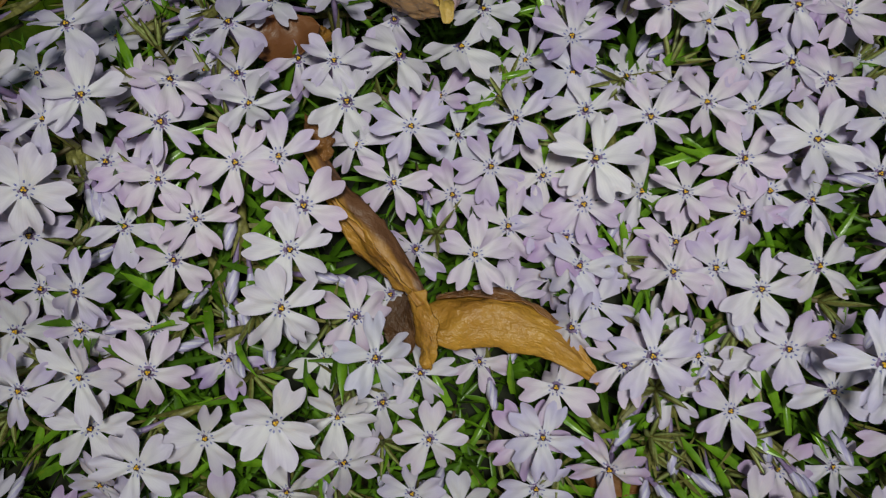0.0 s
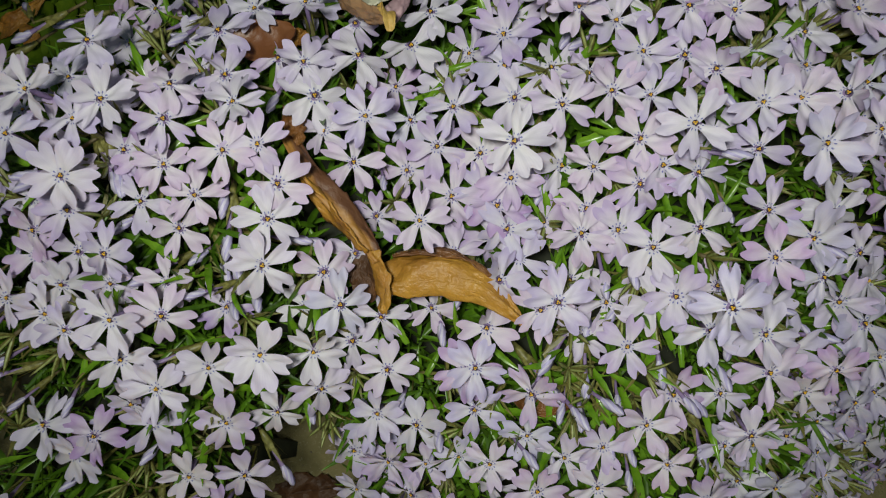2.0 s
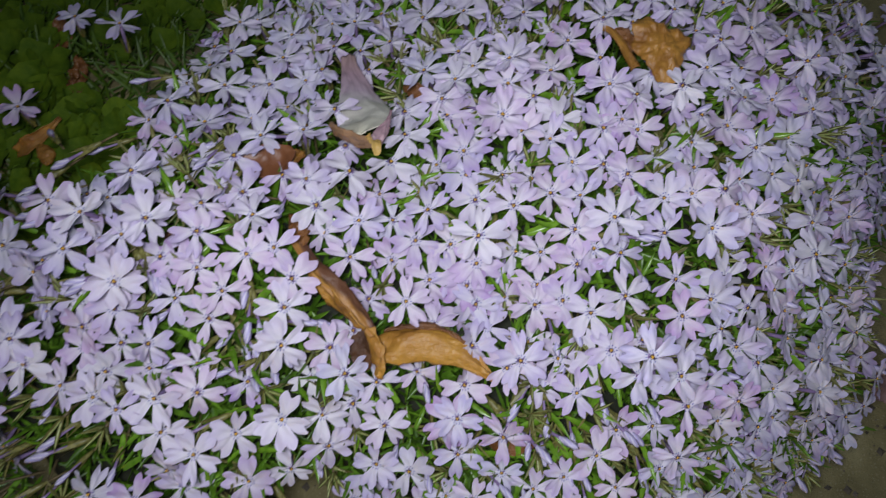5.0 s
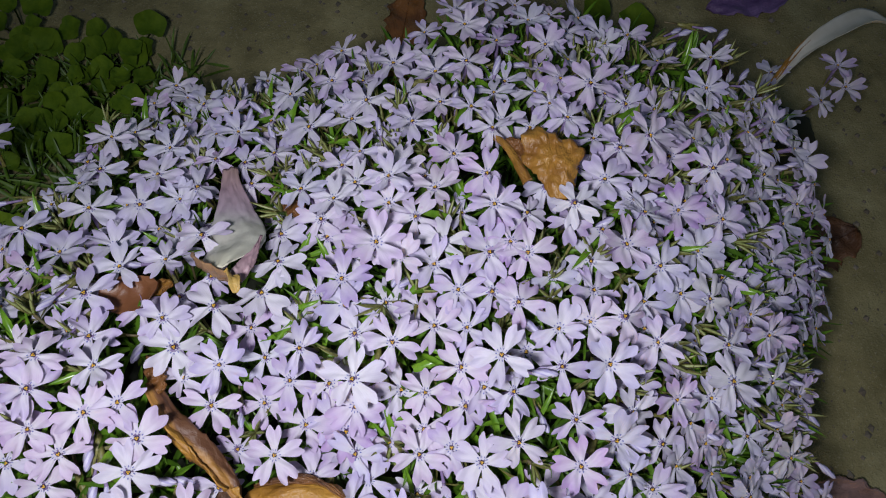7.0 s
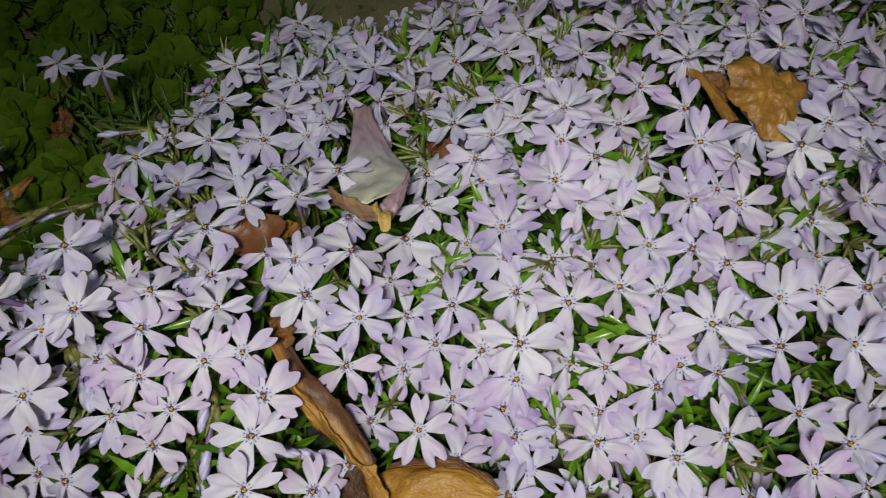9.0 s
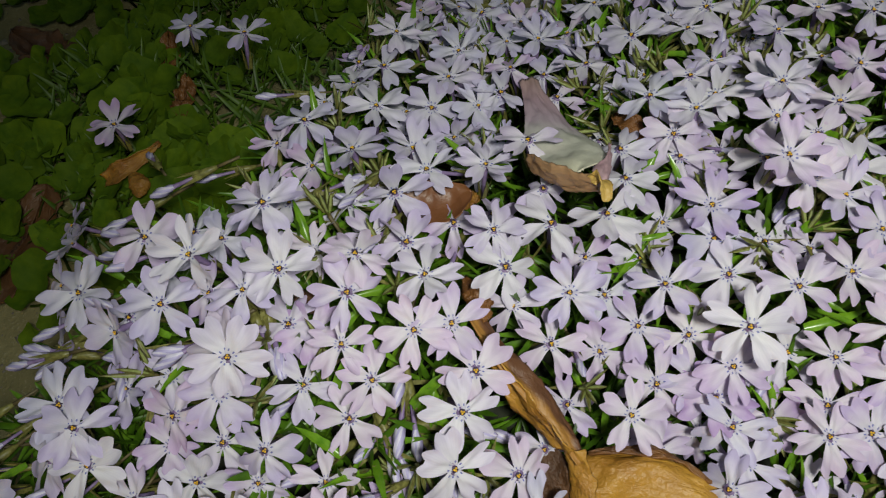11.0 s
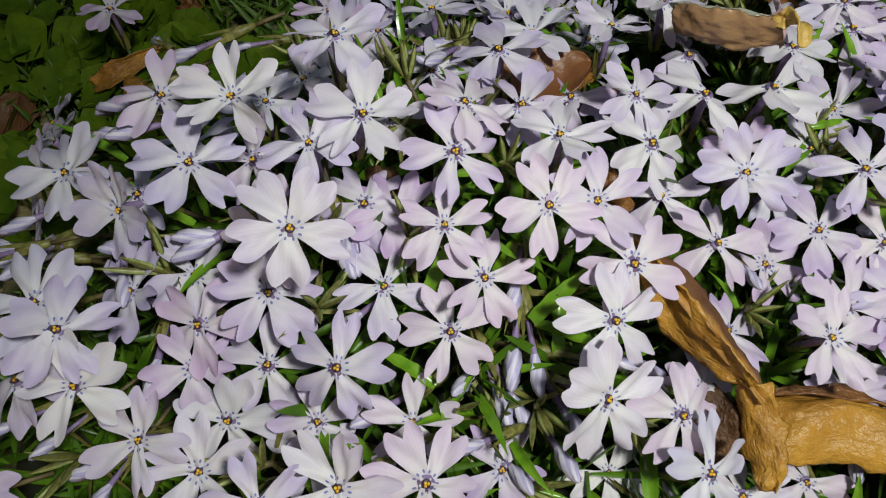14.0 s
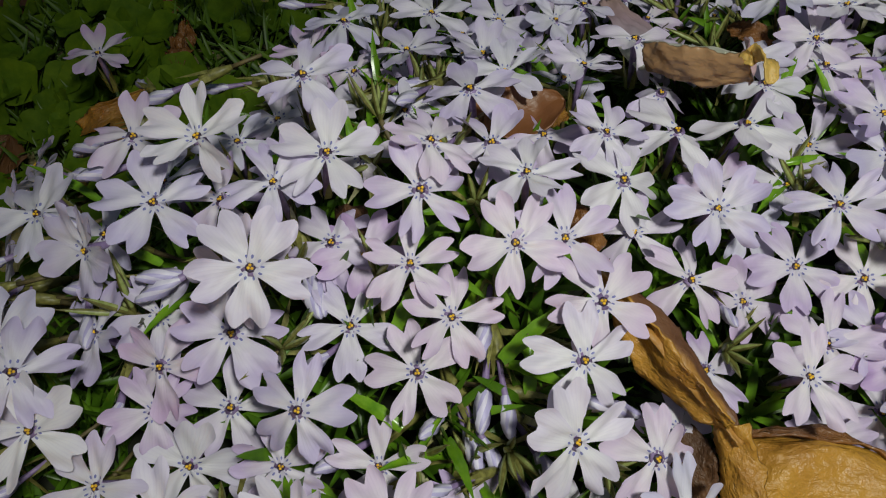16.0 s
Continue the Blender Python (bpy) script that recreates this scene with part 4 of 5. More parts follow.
LEAVES = [leaf_mesh(k) for k in range(6)]


def place_leaves(count):
    """The upper leaves, standing singly in the gaps between the flowers."""
    rnd, made = random.Random(58), 0
    for _ in range(20000):
        x, y = rnd.uniform(-0.125, 0.21), rnd.uniform(0.05, 0.28)
        z, thick = canopy(x, y)
        d2 = min((XYZ[:, 0] - x) ** 2 + (XYZ[:, 1] - y) ** 2)
        if thick < 2.2 or d2 < 0.0058 ** 2 or under_leaf(x, y, 0.005) or (x < -0.045 and rnd.random() < 0.7):
            continue
        a = rnd.uniform(0, 6.283)
        axis = Vector((math.cos(a), math.sin(a) - 0.2, rnd.uniform(0.15, 1.1))).normalized()
        base = Vector((x, y, z - rnd.uniform(0.005, 0.012))) - axis * 0.003
        root = plant_for(x, y)
        facing = axis.to_track_quat("Z", "Y").to_matrix().to_4x4()
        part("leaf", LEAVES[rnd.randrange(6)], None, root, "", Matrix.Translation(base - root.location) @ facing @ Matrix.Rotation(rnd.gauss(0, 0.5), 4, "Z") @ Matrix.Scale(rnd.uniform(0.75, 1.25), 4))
        made += 1
        if made == count:
            break


place_leaves(620)


def sprig_mesh(k):
    """A tuft of pointed calyces on a hairy stalk, each ribbed olive and pale green."""
    rnd = random.Random(700 + k)
    bm = bmesh.new()
    lathe(bm, [(-0.016, 0.00055), (-0.006, 0.0005), (0.0, 0.0006)], 5, slot=2)
    for i in range(rnd.randint(5, 8)):
        a, tilt, long_ = 2.4 * i + rnd.uniform(-0.4, 0.4), rnd.uniform(0.12, 0.75), rnd.uniform(0.0072, 0.0112)
        m = Matrix.Rotation(a, 4, "Z") @ Matrix.Rotation(tilt, 4, "X") @ Matrix.Rotation(rnd.uniform(0, 6), 4, "Z")
        bend, rings = rnd.uniform(-18, 18), []
        for h, r in ((0.0, 0.00028), (0.18, 0.00055), (0.45, 0.00070), (0.70, 0.00056), (0.88, 0.00028), (1.0, 0.00004)):
            rings.append([bm.verts.new(m @ Vector((r * (1.0 if j % 2 else 0.72) * math.cos(j * math.pi / 4) + bend * (h * long_) ** 2, r * (1.0 if j % 2 else 0.72) * math.sin(j * math.pi / 4), h * long_))) for j in range(8)])
        for q, (lo, hi) in enumerate(zip(rings, rings[1:])):
            for j in range(8):
                bm.faces.new((lo[j], lo[(j + 1) % 8], hi[(j + 1) % 8], hi[j])).material_index = 1 if (j // 2) % 2 and 0 < q < 4 else 0
    for i in range(3):
        a = 2.1 * i + rnd.uniform(-0.5, 0.5)
        d = Vector((math.cos(a), math.sin(a), 0.35)).normalized()
        side = d.cross(Vector((0, 0, 1))).normalized() * 0.0006
        o = Vector((0, 0, -0.002))
        v = [bm.verts.new(p) for p in (o - side * 0.5, o + side * 0.5, o + d * 0.006 + side, o + d * 0.011 - Vector((0, 0, 0.001)), o + d * 0.006 - side)]
        bm.faces.new(v)
    return mesh_of(bm, "sepal_tuft", [SEPAL, SEPAL_PALE, STEM])


SPRIGS = [sprig_mesh(k) for k in range(5)]


def place_sprigs(count):
    """Tufts of calyces without flowers, in the gaps and round the rim."""
    rnd, made, done = random.Random(61), 0, []
    for _ in range(20000):
        x, y = rnd.uniform(-0.135, 0.225), rnd.uniform(0.04, 0.285)
        z, thick = canopy(x, y)
        d2 = min((XYZ[:, 0] - x) ** 2 + (XYZ[:, 1] - y) ** 2)
        if thick < 1.5 or d2 < 0.0062 ** 2 or under_leaf(x, y, 0.005) or (x < -0.05 and rnd.random() < (0.85 if y > 0.15 else 0.6)) or any((x - p) ** 2 + (y - q) ** 2 < 0.0055 ** 2 for p, q in done):
            continue
        done.append((x, y))
        rim = smooth(3.0, 1.8, thick)
        n = carpet_normal(x, y) + Vector((rnd.gauss(0, 0.45), rnd.gauss(-0.1, 0.45), 0)) + Vector((x - 0.045, y - 0.16, 0)) * 7.0 * rim
        root = plant_for(x, y)
        m = Matrix.Translation(Vector((x, y, z - rnd.uniform(0.006, 0.012))) - root.location) @ frame_to(n, rnd.uniform(0, 6)) @ Matrix.Scale(rnd.uniform(0.85, 1.15), 4)
        part("sepal_tuft", SPRIGS[rnd.randrange(5)], None, root, "olive green tuft of pointed sepals", m)
        made += 1
        if made == count:
            break


place_sprigs(260)


def build_shade_sheets():
    """An added dark sheet under the leaves of each plant, coloured as the shade in the gaps."""
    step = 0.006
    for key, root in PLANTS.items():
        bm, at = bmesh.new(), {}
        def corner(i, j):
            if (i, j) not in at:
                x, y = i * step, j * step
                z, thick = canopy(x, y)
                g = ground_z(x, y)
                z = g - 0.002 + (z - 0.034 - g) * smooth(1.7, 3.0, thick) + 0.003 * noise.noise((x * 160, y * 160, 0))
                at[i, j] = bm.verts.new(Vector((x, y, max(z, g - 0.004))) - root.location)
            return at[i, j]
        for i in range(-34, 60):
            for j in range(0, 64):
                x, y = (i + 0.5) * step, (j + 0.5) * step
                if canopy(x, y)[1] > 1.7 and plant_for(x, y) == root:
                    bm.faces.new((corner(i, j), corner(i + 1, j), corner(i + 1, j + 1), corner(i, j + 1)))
        tagged(part("shade_sheet", bm, GAP_SHADE, root, "added near-black sheet for the shade under the leaves"), kind="stuff")


build_shade_sheets()


# ---- fallen leaves and petals ----
def along(points, s):
    """A smooth curve through a few places, s from 0 to 1."""
    p = [Vector(q) for q in points]
    p = [2 * p[0] - p[1]] + p + [2 * p[-1] - p[-2]]
    n = len(p) - 3
    k = min(int(s * n), n - 1)
    t = s * n - k
    a, b, c, d = p[k:k + 4]
    return 0.5 * (2 * b + (c - a) * t + (2 * a - 5 * b + 4 * c - d) * t * t + (3 * b - a - 3 * c + d) * t ** 3)


def blade(bm, spine, sides, width, curl=0.3, ragged=0.1, seed=1, nu=22, nv=8, slot=0, wave=0.0012, thick=0.0004):
    """A dry leaf blade along a spine; sides: the way across it at its start and end; width: half width by s; curl: how far its edges rise."""
    a, b = Vector(sides[0]).normalized(), Vector(sides[1]).normalized()
    top, low, at = [], [], {}
    layer = bm.loops.layers.uv.verify()
    nu, nv = int(nu * 1.6), int(nv * 1.6)
    for i in range(nu + 1):
        s = i / nu
        o = along(spine, s)
        t = (along(spine, min(1, s + 0.02)) - along(spine, max(0, s - 0.02))).normalized()
        x = a.lerp(b, s)
        x = (x - t * x.dot(t)).normalized()
        n = x.cross(t).normalized()
        if n.z < 0:
            n = -n
        w = width(s)
        r1, r2 = [], []
        for j in range(nv + 1):
            v = 2 * j / nv - 1
            e = 1 + ragged * abs(v) ** 3 * (noise.noise((s * 7 + seed, v * 2, seed * 1.7)) + 0.5 * noise.noise((s * 21 + seed, v, seed)))
            c = curl(s) if callable(curl) else curl
            p = o + x * (w * v * e * (1 - 0.25 * abs(c) * v * v)) + n * (w * c * v * v + wave * noise.noise((s * 5 + seed, v * 1.5, seed)) + 0.35 * wave * noise.noise((s * 16, v * 6, seed)) + 0.2 * wave * noise.noise((s * 14 + v * 4, v * 6, seed)))
            r1.append(bm.verts.new(p + n * thick * 0.5))
            r2.append(bm.verts.new(p - n * thick * 0.5))
            at[r1[-1]] = at[r2[-1]] = (s, v)
        top.append(r1)
        low.append(r2)
    for i in range(nu):
        for j in range(nv):
            bm.faces.new((top[i][j], top[i][j + 1], top[i + 1][j + 1], top[i + 1][j])).material_index = slot
            bm.faces.new((low[i][j], low[i + 1][j], low[i + 1][j + 1], low[i][j + 1])).material_index = slot
    for i in range(nu):
        for j in (0, nv):
            bm.faces.new((top[i][j], top[i + 1][j], low[i + 1][j], low[i][j])).material_index = slot
    for i in (0, nu):
        for j in range(nv):
            bm.faces.new((top[i][j], top[i][j + 1], low[i][j + 1], low[i][j])).material_index = slot
    bmesh.ops.recalc_face_normals(bm, faces=bm.faces)
    for f in bm.faces:
        for loop in f.loops:
            loop[layer].uv = at[loop.vert]


def lens_shape(w, blunt=0.6, foot=0.05):
    return lambda s: w * (foot + (1 - foot) * max(0.0, math.sin(math.pi * s)) ** blunt)


def fallen(name, label, category, base, pieces, group="fallen leaves"):
    """One dead leaf or petal: pieces are (part name, material, spine, sides, width, options)."""
    root = thing(name, *base, label, category, group)
    o = Vector(base)
    for pname, mat, spine, sides, width, opts in pieces:
        bm = bmesh.new()
        blade(bm, [Vector(p) - o for p in spine], sides, width, **opts)
        part(pname, bm, mat, root)
    return root


# the long dry leaf folded into a strip and a broad curled blade
fallen("dried_leaf", "large curled golden brown dead leaf lying on the phlox flowers", "dead leaf", (0.022, 0.116, 0.118), [
    ("right_flank", DRYLONG, [(-0.0058, 0.1520, 0.1360), (0.0018, 0.1412, 0.1370), (0.0076, 0.1352, 0.1362), (0.0120, 0.1308, 0.1336), (0.0158, 0.1264, 0.1322), (0.0190, 0.1220, 0.1308), (0.0212, 0.1175, 0.1305)], [(0.70, 0.50, -0.55), (0.80, 0.40, -0.50)],
     lambda s: 0.0010 + 0.0028 * math.sin(math.pi * min(1.0, 0.22 + 0.73 * s)) ** 0.8, dict(curl=-0.18, ragged=0.25, seed=3, wave=0.0014)),
    ("left_flank", DRY, [(-0.0035, 0.1450, 0.1375), (0.0012, 0.1380, 0.1376), (0.0062, 0.1324, 0.1338), (0.0110, 0.1270, 0.1318), (0.0150, 0.1232, 0.1326), (0.0186, 0.1198, 0.1325)], [(-0.20, -0.20, -1.0), (-0.15, -0.15, -1.0)],
     lambda s: 0.0008 + 0.0043 * math.sin(math.pi * min(1.0, 0.95 * s ** 1.1)) ** 0.9, dict(curl=0.12, ragged=0.2, seed=4, wave=0.0016)),
    ("blade", DRY, [(0.0205, 0.1155, 0.1225), (0.029, 0.1172, 0.1250), (0.040, 0.1170, 0.1258), (0.050, 0.1140, 0.1258), (0.057, 0.1080, 0.1262), (0.0632, 0.1018, 0.1238)], [(0.05, 1, -0.35), (0.5, 0.8, -0.1)],
     lambda s: 0.0070 * (1 - smooth(0.45, 1.0, s)) ** 0.7 * (0.78 + 0.22 * smooth(0, 0.15, s)) + 0.0008, dict(curl=-0.62, ragged=0.12, seed=5, wave=0.0024, nu=30, nv=12)),
    ("tail", DRY, [(0.0190, 0.1205, 0.1318), (0.0206, 0.1150, 0.1272), (0.0218, 0.1085, 0.1252), (0.0228, 0.1040, 0.1234)], [(0.5, 0.1, 0.85), (0.6, 0.0, 0.8)],
     lambda s: 0.0016 + 0.0030 * math.sin(math.pi * min(1, 0.12 + 0.86 * s)), dict(curl=-0.3, ragged=0.22, seed=8, wave=0.0014)),
    ("back_edge", DRYRED, [(0.0240, 0.1210, 0.1228), (0.0330, 0.1228, 0.1238), (0.0440, 0.1216, 0.1240), (0.0530, 0.1158, 0.1246)], [(0, 0.75, -0.65), (0.4, 0.6, -0.6)],
     lens_shape(0.0018, 0.6, 0.3), dict(curl=-0.3, ragged=0.25, seed=7)),
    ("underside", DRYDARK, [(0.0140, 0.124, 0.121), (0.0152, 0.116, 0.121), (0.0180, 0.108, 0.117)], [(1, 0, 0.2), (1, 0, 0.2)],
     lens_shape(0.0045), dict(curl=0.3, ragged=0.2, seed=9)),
])

# the pale fallen tree petal with its dried brown front and curled foot
fallen("fallen_petal", "creamy white fallen magnolia petal, pink at one end, brown foot", "petal", (0.015, 0.205, 0.120), [
    ("blade", BLUSH, [(0.0075, 0.2385, 0.1170), (0.0095, 0.2290, 0.1205), (0.0120, 0.2200, 0.1240), (0.0140, 0.2110, 0.1282), (0.0172, 0.2015, 0.1356), (0.0176, 0.1928, 0.1432), (0.0165, 0.1842, 0.1506)], [(1, 0.15, -0.1), (0.86, 0.50, -0.2)],
     lambda s: 0.0032 + 0.0072 * smooth(0.0, 0.72, s) ** 1.1 - 0.0072 * smooth(0.76, 1.0, s) ** 1.5, dict(curl=-0.16, ragged=0.06, seed=12, wave=0.0013, nu=30, nv=14)),
    ("front", FADED, [(0.0064, 0.1903, 0.1435), (0.0100, 0.1863, 0.1465), (0.0165, 0.1818, 0.1495), (0.0225, 0.1793, 0.1530)], [(0.1, -0.14, -1.0), (0.1, -0.14, -1.0)],
     lambda s: 0.0026 + 0.0014 * math.sin(math.pi * min(1, 0.1 + 0.8 * s)), dict(curl=-0.2, ragged=0.22, seed=14, wave=0.0012, nu=28, nv=10)),
    ("fold", PINK, [(0.0278, 0.1975, 0.1435), (0.0268, 0.1905, 0.1465), (0.0246, 0.1850, 0.1490), (0.0226, 0.1808, 0.1505)], [(0.8, -0.3, -0.5), (0.7, -0.5, -0.5)],
     lambda s: 0.0005 + 0.0021 * smooth(0.0, 0.7, s), dict(curl=-0.3, ragged=0.2, seed=16)),
    ("foot", YELLOW, [(0.0205, 0.1806, 0.1540), (0.0222, 0.1797, 0.1560), (0.0237, 0.1768, 0.1568), (0.0240, 0.1738, 0.1552)], [(0.4, -0.7, -0.5), (0.9, 0.2, -0.3)],
     lens_shape(0.0020, 0.5, 0.25), dict(curl=0.35, ragged=0.2, seed=15, wave=0.0006)),
], "fallen petals")


# the lobed tan leaf
def lobed(bm, middle, normal, lobes, rings=11, steps=84, wave=0.0022, seed=1, thick=0.0004):
    """A crumpled leaf blade of lobes round its middle; lobes: degrees and reach, in turn round it."""
    n = Vector(normal).normalized()
    across = (Vector((1, 0, 0)) - n * n.x).normalized()
    q = Matrix((across, n.cross(across), n)).transposed()
    layer = bm.loops.layers.uv.verify()
    shells, at = [], {}
    turn = [a for a, _ in lobes] + [lobes[0][0] + 360]
    reach = [r for _, r in lobes] + [lobes[0][1]]
    for side in (0.5, -0.5):
        rows = []
        for i in range(rings + 1):
            f = i / rings
            row = []
            for j in range(steps):
                deg = turn[0] + 360 * j / steps
                a = radians(deg)
                r = float(np.interp(deg, turn, reach)) * (1 + 0.07 * noise.noise((3.5 * math.cos(a), 3.5 * math.sin(a), seed)) + 0.07 * noise.noise((11 * math.cos(a), 11 * math.sin(a), seed)))
                x, y = f * r * math.cos(a), f * r * math.sin(a)
                z = wave * (noise.noise((x * 190, y * 190, seed)) + 0.5 * noise.noise((x * 420, y * 420, seed)) + 0.16 * noise.noise((x * 1300, y * 1300, seed))) - 0.0018 * f ** 4
                p = bm.verts.new(Vector(middle) + q @ Vector((x, y, z + side * thick)))
                at[p] = (x * 40 + 0.5, y * 40 + 0.5)
                row.append(p)
            rows.append(row)
        for lo, hi in zip(rows, rows[1:]):
            for j in range(steps):
                quad = (lo[j], hi[j], hi[(j + 1) % steps], lo[(j + 1) % steps])
                bm.faces.new(quad if side > 0 else tuple(reversed(quad)))
        shells.append(rows[-1])
    for j in range(steps):
        bm.faces.new((shells[0][j], shells[1][j], shells[1][(j + 1) % steps], shells[0][(j + 1) % steps]))
    bmesh.ops.remove_doubles(bm, verts=bm.verts, dist=1e-6)
    for f in bm.faces:
        for loop in f.loops:
            loop[layer].uv = at.get(loop.vert, (0.5, 0.5))


tan_leaf = fallen("dried_leaf", "crumpled tan dead leaf with ragged lobed edge on phlox flowers", "dead leaf", (0.125, 0.214, 0.145), [
    ("rolled_edge", DRYTAN, [(0.1066, 0.2300, 0.1450), (0.1092, 0.2262, 0.1480), (0.1128, 0.2185, 0.1492), (0.1160, 0.2098, 0.1495)], [(0.5, 0.8, 0.2), (1, 0.3, 0.2)],
     lambda s: 0.0011 + 0.0012 * s, dict(curl=-0.8, ragged=0.2, seed=22, wave=0.0010)),
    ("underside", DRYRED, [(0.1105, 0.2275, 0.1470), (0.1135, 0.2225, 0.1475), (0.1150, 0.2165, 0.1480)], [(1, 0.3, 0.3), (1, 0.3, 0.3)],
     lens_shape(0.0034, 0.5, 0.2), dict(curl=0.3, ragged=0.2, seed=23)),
])
lobed_bm = bmesh.new()
lobed(lobed_bm, (-0.0005, 0.001, 0.0095), (-0.05, -0.12, 1), [(-180, 0.0105), (-168, 0.0086), (-141, 0.0077), (-116, 0.0090), (-100, 0.0120), (-88, 0.0146), (-74, 0.0148), (-58, 0.0111), (-32, 0.0086), (-10, 0.0086), (13, 0.0112), (48, 0.0090), (72, 0.0084), (99, 0.0106), (105, 0.0129), (122, 0.0143), (137, 0.0136), (155, 0.0104)], seed=5)
part("blade", lobed_bm, DRYTAN, tan_leaf)

# small dead leaves caught among the flowers
fallen("dried_leaf", "small cupped reddish brown dead leaf among the flowers", "dead leaf", (-0.017, 0.178, 0.132), [
    ("blade", DRYCUP, [(-0.0275, 0.1845, 0.1335), (-0.0215, 0.1832, 0.1315), (-0.0140, 0.1838, 0.1320), (-0.0080, 0.1862, 0.1345)], [(0.1, 1, 0.15), (0, 1, 0.15)],
     lens_shape(0.0072, 0.5), dict(curl=0.40, ragged=0.08, seed=31, wave=0.0008)),
    ("lip", DRYTAN, [(-0.0135, 0.1850, 0.1275), (-0.0100, 0.1868, 0.1285), (-0.0062, 0.1890, 0.1265)], [(0, 0.8, 0.4), (0, 0.8, 0.4)],
     lens_shape(0.0026, 0.5), dict(curl=0.3, ragged=0.35, seed=32)),
])
fallen("dried_leaf", "small crumpled brown leaf scrap beside the long leaf", "dead leaf", (-0.0095, 0.156, 0.134), [
    ("blade", DRYRED, [(-0.0088, 0.1616, 0.134), (-0.0053, 0.1543, 0.1380), (-0.0033, 0.1487, 0.136)], [(1, 0.3, 0.2), (0.8, 0.5, 0.3)],
     lens_shape(0.0044, 0.5), dict(curl=-0.6, ragged=0.4, seed=35, wave=0.0022)),
])
fallen("dried_leaf", "tiny brown leaf scrap between flowers", "dead leaf", (-0.045, 0.144, 0.136), [
    ("blade", DRYDARK, [(-0.0510, 0.1545, 0.1365), (-0.0480, 0.1520, 0.1400), (-0.0450, 0.1485, 0.1375)], [(1, 0.5, 0.1), (1, 0.5, 0.1)],
     lens_shape(0.0030, 0.6), dict(curl=-0.4, ragged=0.4, seed=37)),
])
fallen("dried_leaf", "tiny orange brown leaf scrap between flowers", "dead leaf", (0.036, 0.213, 0.128), [
    ("blade", DRYRED, [(0.0320, 0.2170, 0.1280), (0.0360, 0.2130, 0.1300), (0.0400, 0.2090, 0.1280)], [(0.6, 0.8, 0.1), (0.6, 0.8, 0.1)],
     lens_shape(0.0034, 0.6), dict(curl=0.4, ragged=0.4, seed=39)),
])
fallen("dried_leaf", "small brown boat-shaped dead leaf with a pale rim", "dead leaf", (0.069, 0.083, 0.106), [
    ("blade", DRYRED, [(0.0600, 0.0830, 0.1100), (0.0670, 0.0820, 0.1080), (0.0770, 0.0815, 0.1110)], [(0, 1, 0.3), (0, 1, 0.3)],
     lens_shape(0.0042, 0.6), dict(curl=0.7, ragged=0.1, seed=41)),
])
fallen("dried_leaf", "brown dead leaf wedged at the edge of the phlox", "dead leaf", (0.073, 0.288, 0.095), [
    ("blade", DRYTAN, [(0.0560, 0.288, 0.098), (0.070, 0.290, 0.102), (0.088, 0.287, 0.099)], [(0, 1, 0.5), (0, 1, 0.5)],
     lens_shape(0.0085, 0.5), dict(curl=-0.2, ragged=0.3, seed=43)),
])


# dead leaves and petals on the ground
def ground_leaf(x, y, heading, length, w, mat, label, seed, curl=0.25, lift=0.004, category="dead leaf", name="dried_leaf", group="fallen leaves"):
    z = ground_z(x, y) + lift
    d = Vector((math.cos(radians(heading)), math.sin(radians(heading)), 0))
    side = Vector((-d.y, d.x, 0.12))
    c = Vector((x, y, z))
    pts = [c - d * length / 2 + Vector((0, 0, 0.001)), c - d * length / 6 + Vector((0, 0, 0.002)), c + d * length / 6, c + d * length / 2 + Vector((0, 0, 0.004))]
    rib = [] if name != "dried_leaf" else [("midrib", mat, [p + Vector((0, 0, 0.0004)) for p in pts], [side, side], lambda s: 0.00055 * (1 - 0.7 * s), dict(curl=-0.8, ragged=0.1, seed=seed, wave=0.0035, nu=16, nv=3, thick=0.0008))]
    fallen(name, label, category, (x, y, z - lift), rib + [("blade", mat, pts, [side, side], lens_shape(w, 0.6), dict(curl=curl, ragged=0.4, seed=seed, wave=0.0035))], group)


ground_leaf(-0.024, 0.040, 10, 0.034, 0.008, DRYDARK, "dark reddish brown dead leaf flat on the soil", 51)
ground_leaf(0.163, 0.034, 15, 0.045, 0.013, DRYDARK, "broad dark brown dead leaf on the soil", 52)
ground_leaf(0.222, 0.032, 60, 0.030, 0.008, DRYDARK, "curled dark dead leaf on the soil", 53)
ground_leaf(0.076, 0.402, 80, 0.060, 0.013, DRYRED, "reddish brown dead leaf on dark soil", 54)
ground_leaf(0.264, 0.362, 110, 0.030, 0.009, DRYDARK, "small dark brown dead leaf on the soil", 55)
ground_leaf(0.300, 0.238, 20, 0.040, 0.015, DRYDARK, "brown dead leaf half under the plants", 56)
ground_leaf(-0.134, 0.264, 95, 0.022, 0.005, DRYRED, "small brown dead leaf in the weeds", 57, lift=0.014)
ground_leaf(-0.222, 0.305, 150, 0.050, 0.012, DRYDARK, "brown dead leaf under the weeds", 58, lift=0.010)
ground_leaf(-0.153, 0.291, 95, 0.030, 0.007, DRYRED, "upright brown dead leaf in the weeds", 59, lift=0.012)
ground_leaf(-0.1860, 0.1950, 80, 0.052, 0.016, DRYDARK, "flat brown dead leaf beside the weeds", 60, lift=0.008)
ground_leaf(0.280, 0.108, -20, 0.040, 0.009, PINKBROWN, "dull pinkish fallen petal on the soil", 61, category="petal", name="fallen_petal", group="fallen petals")
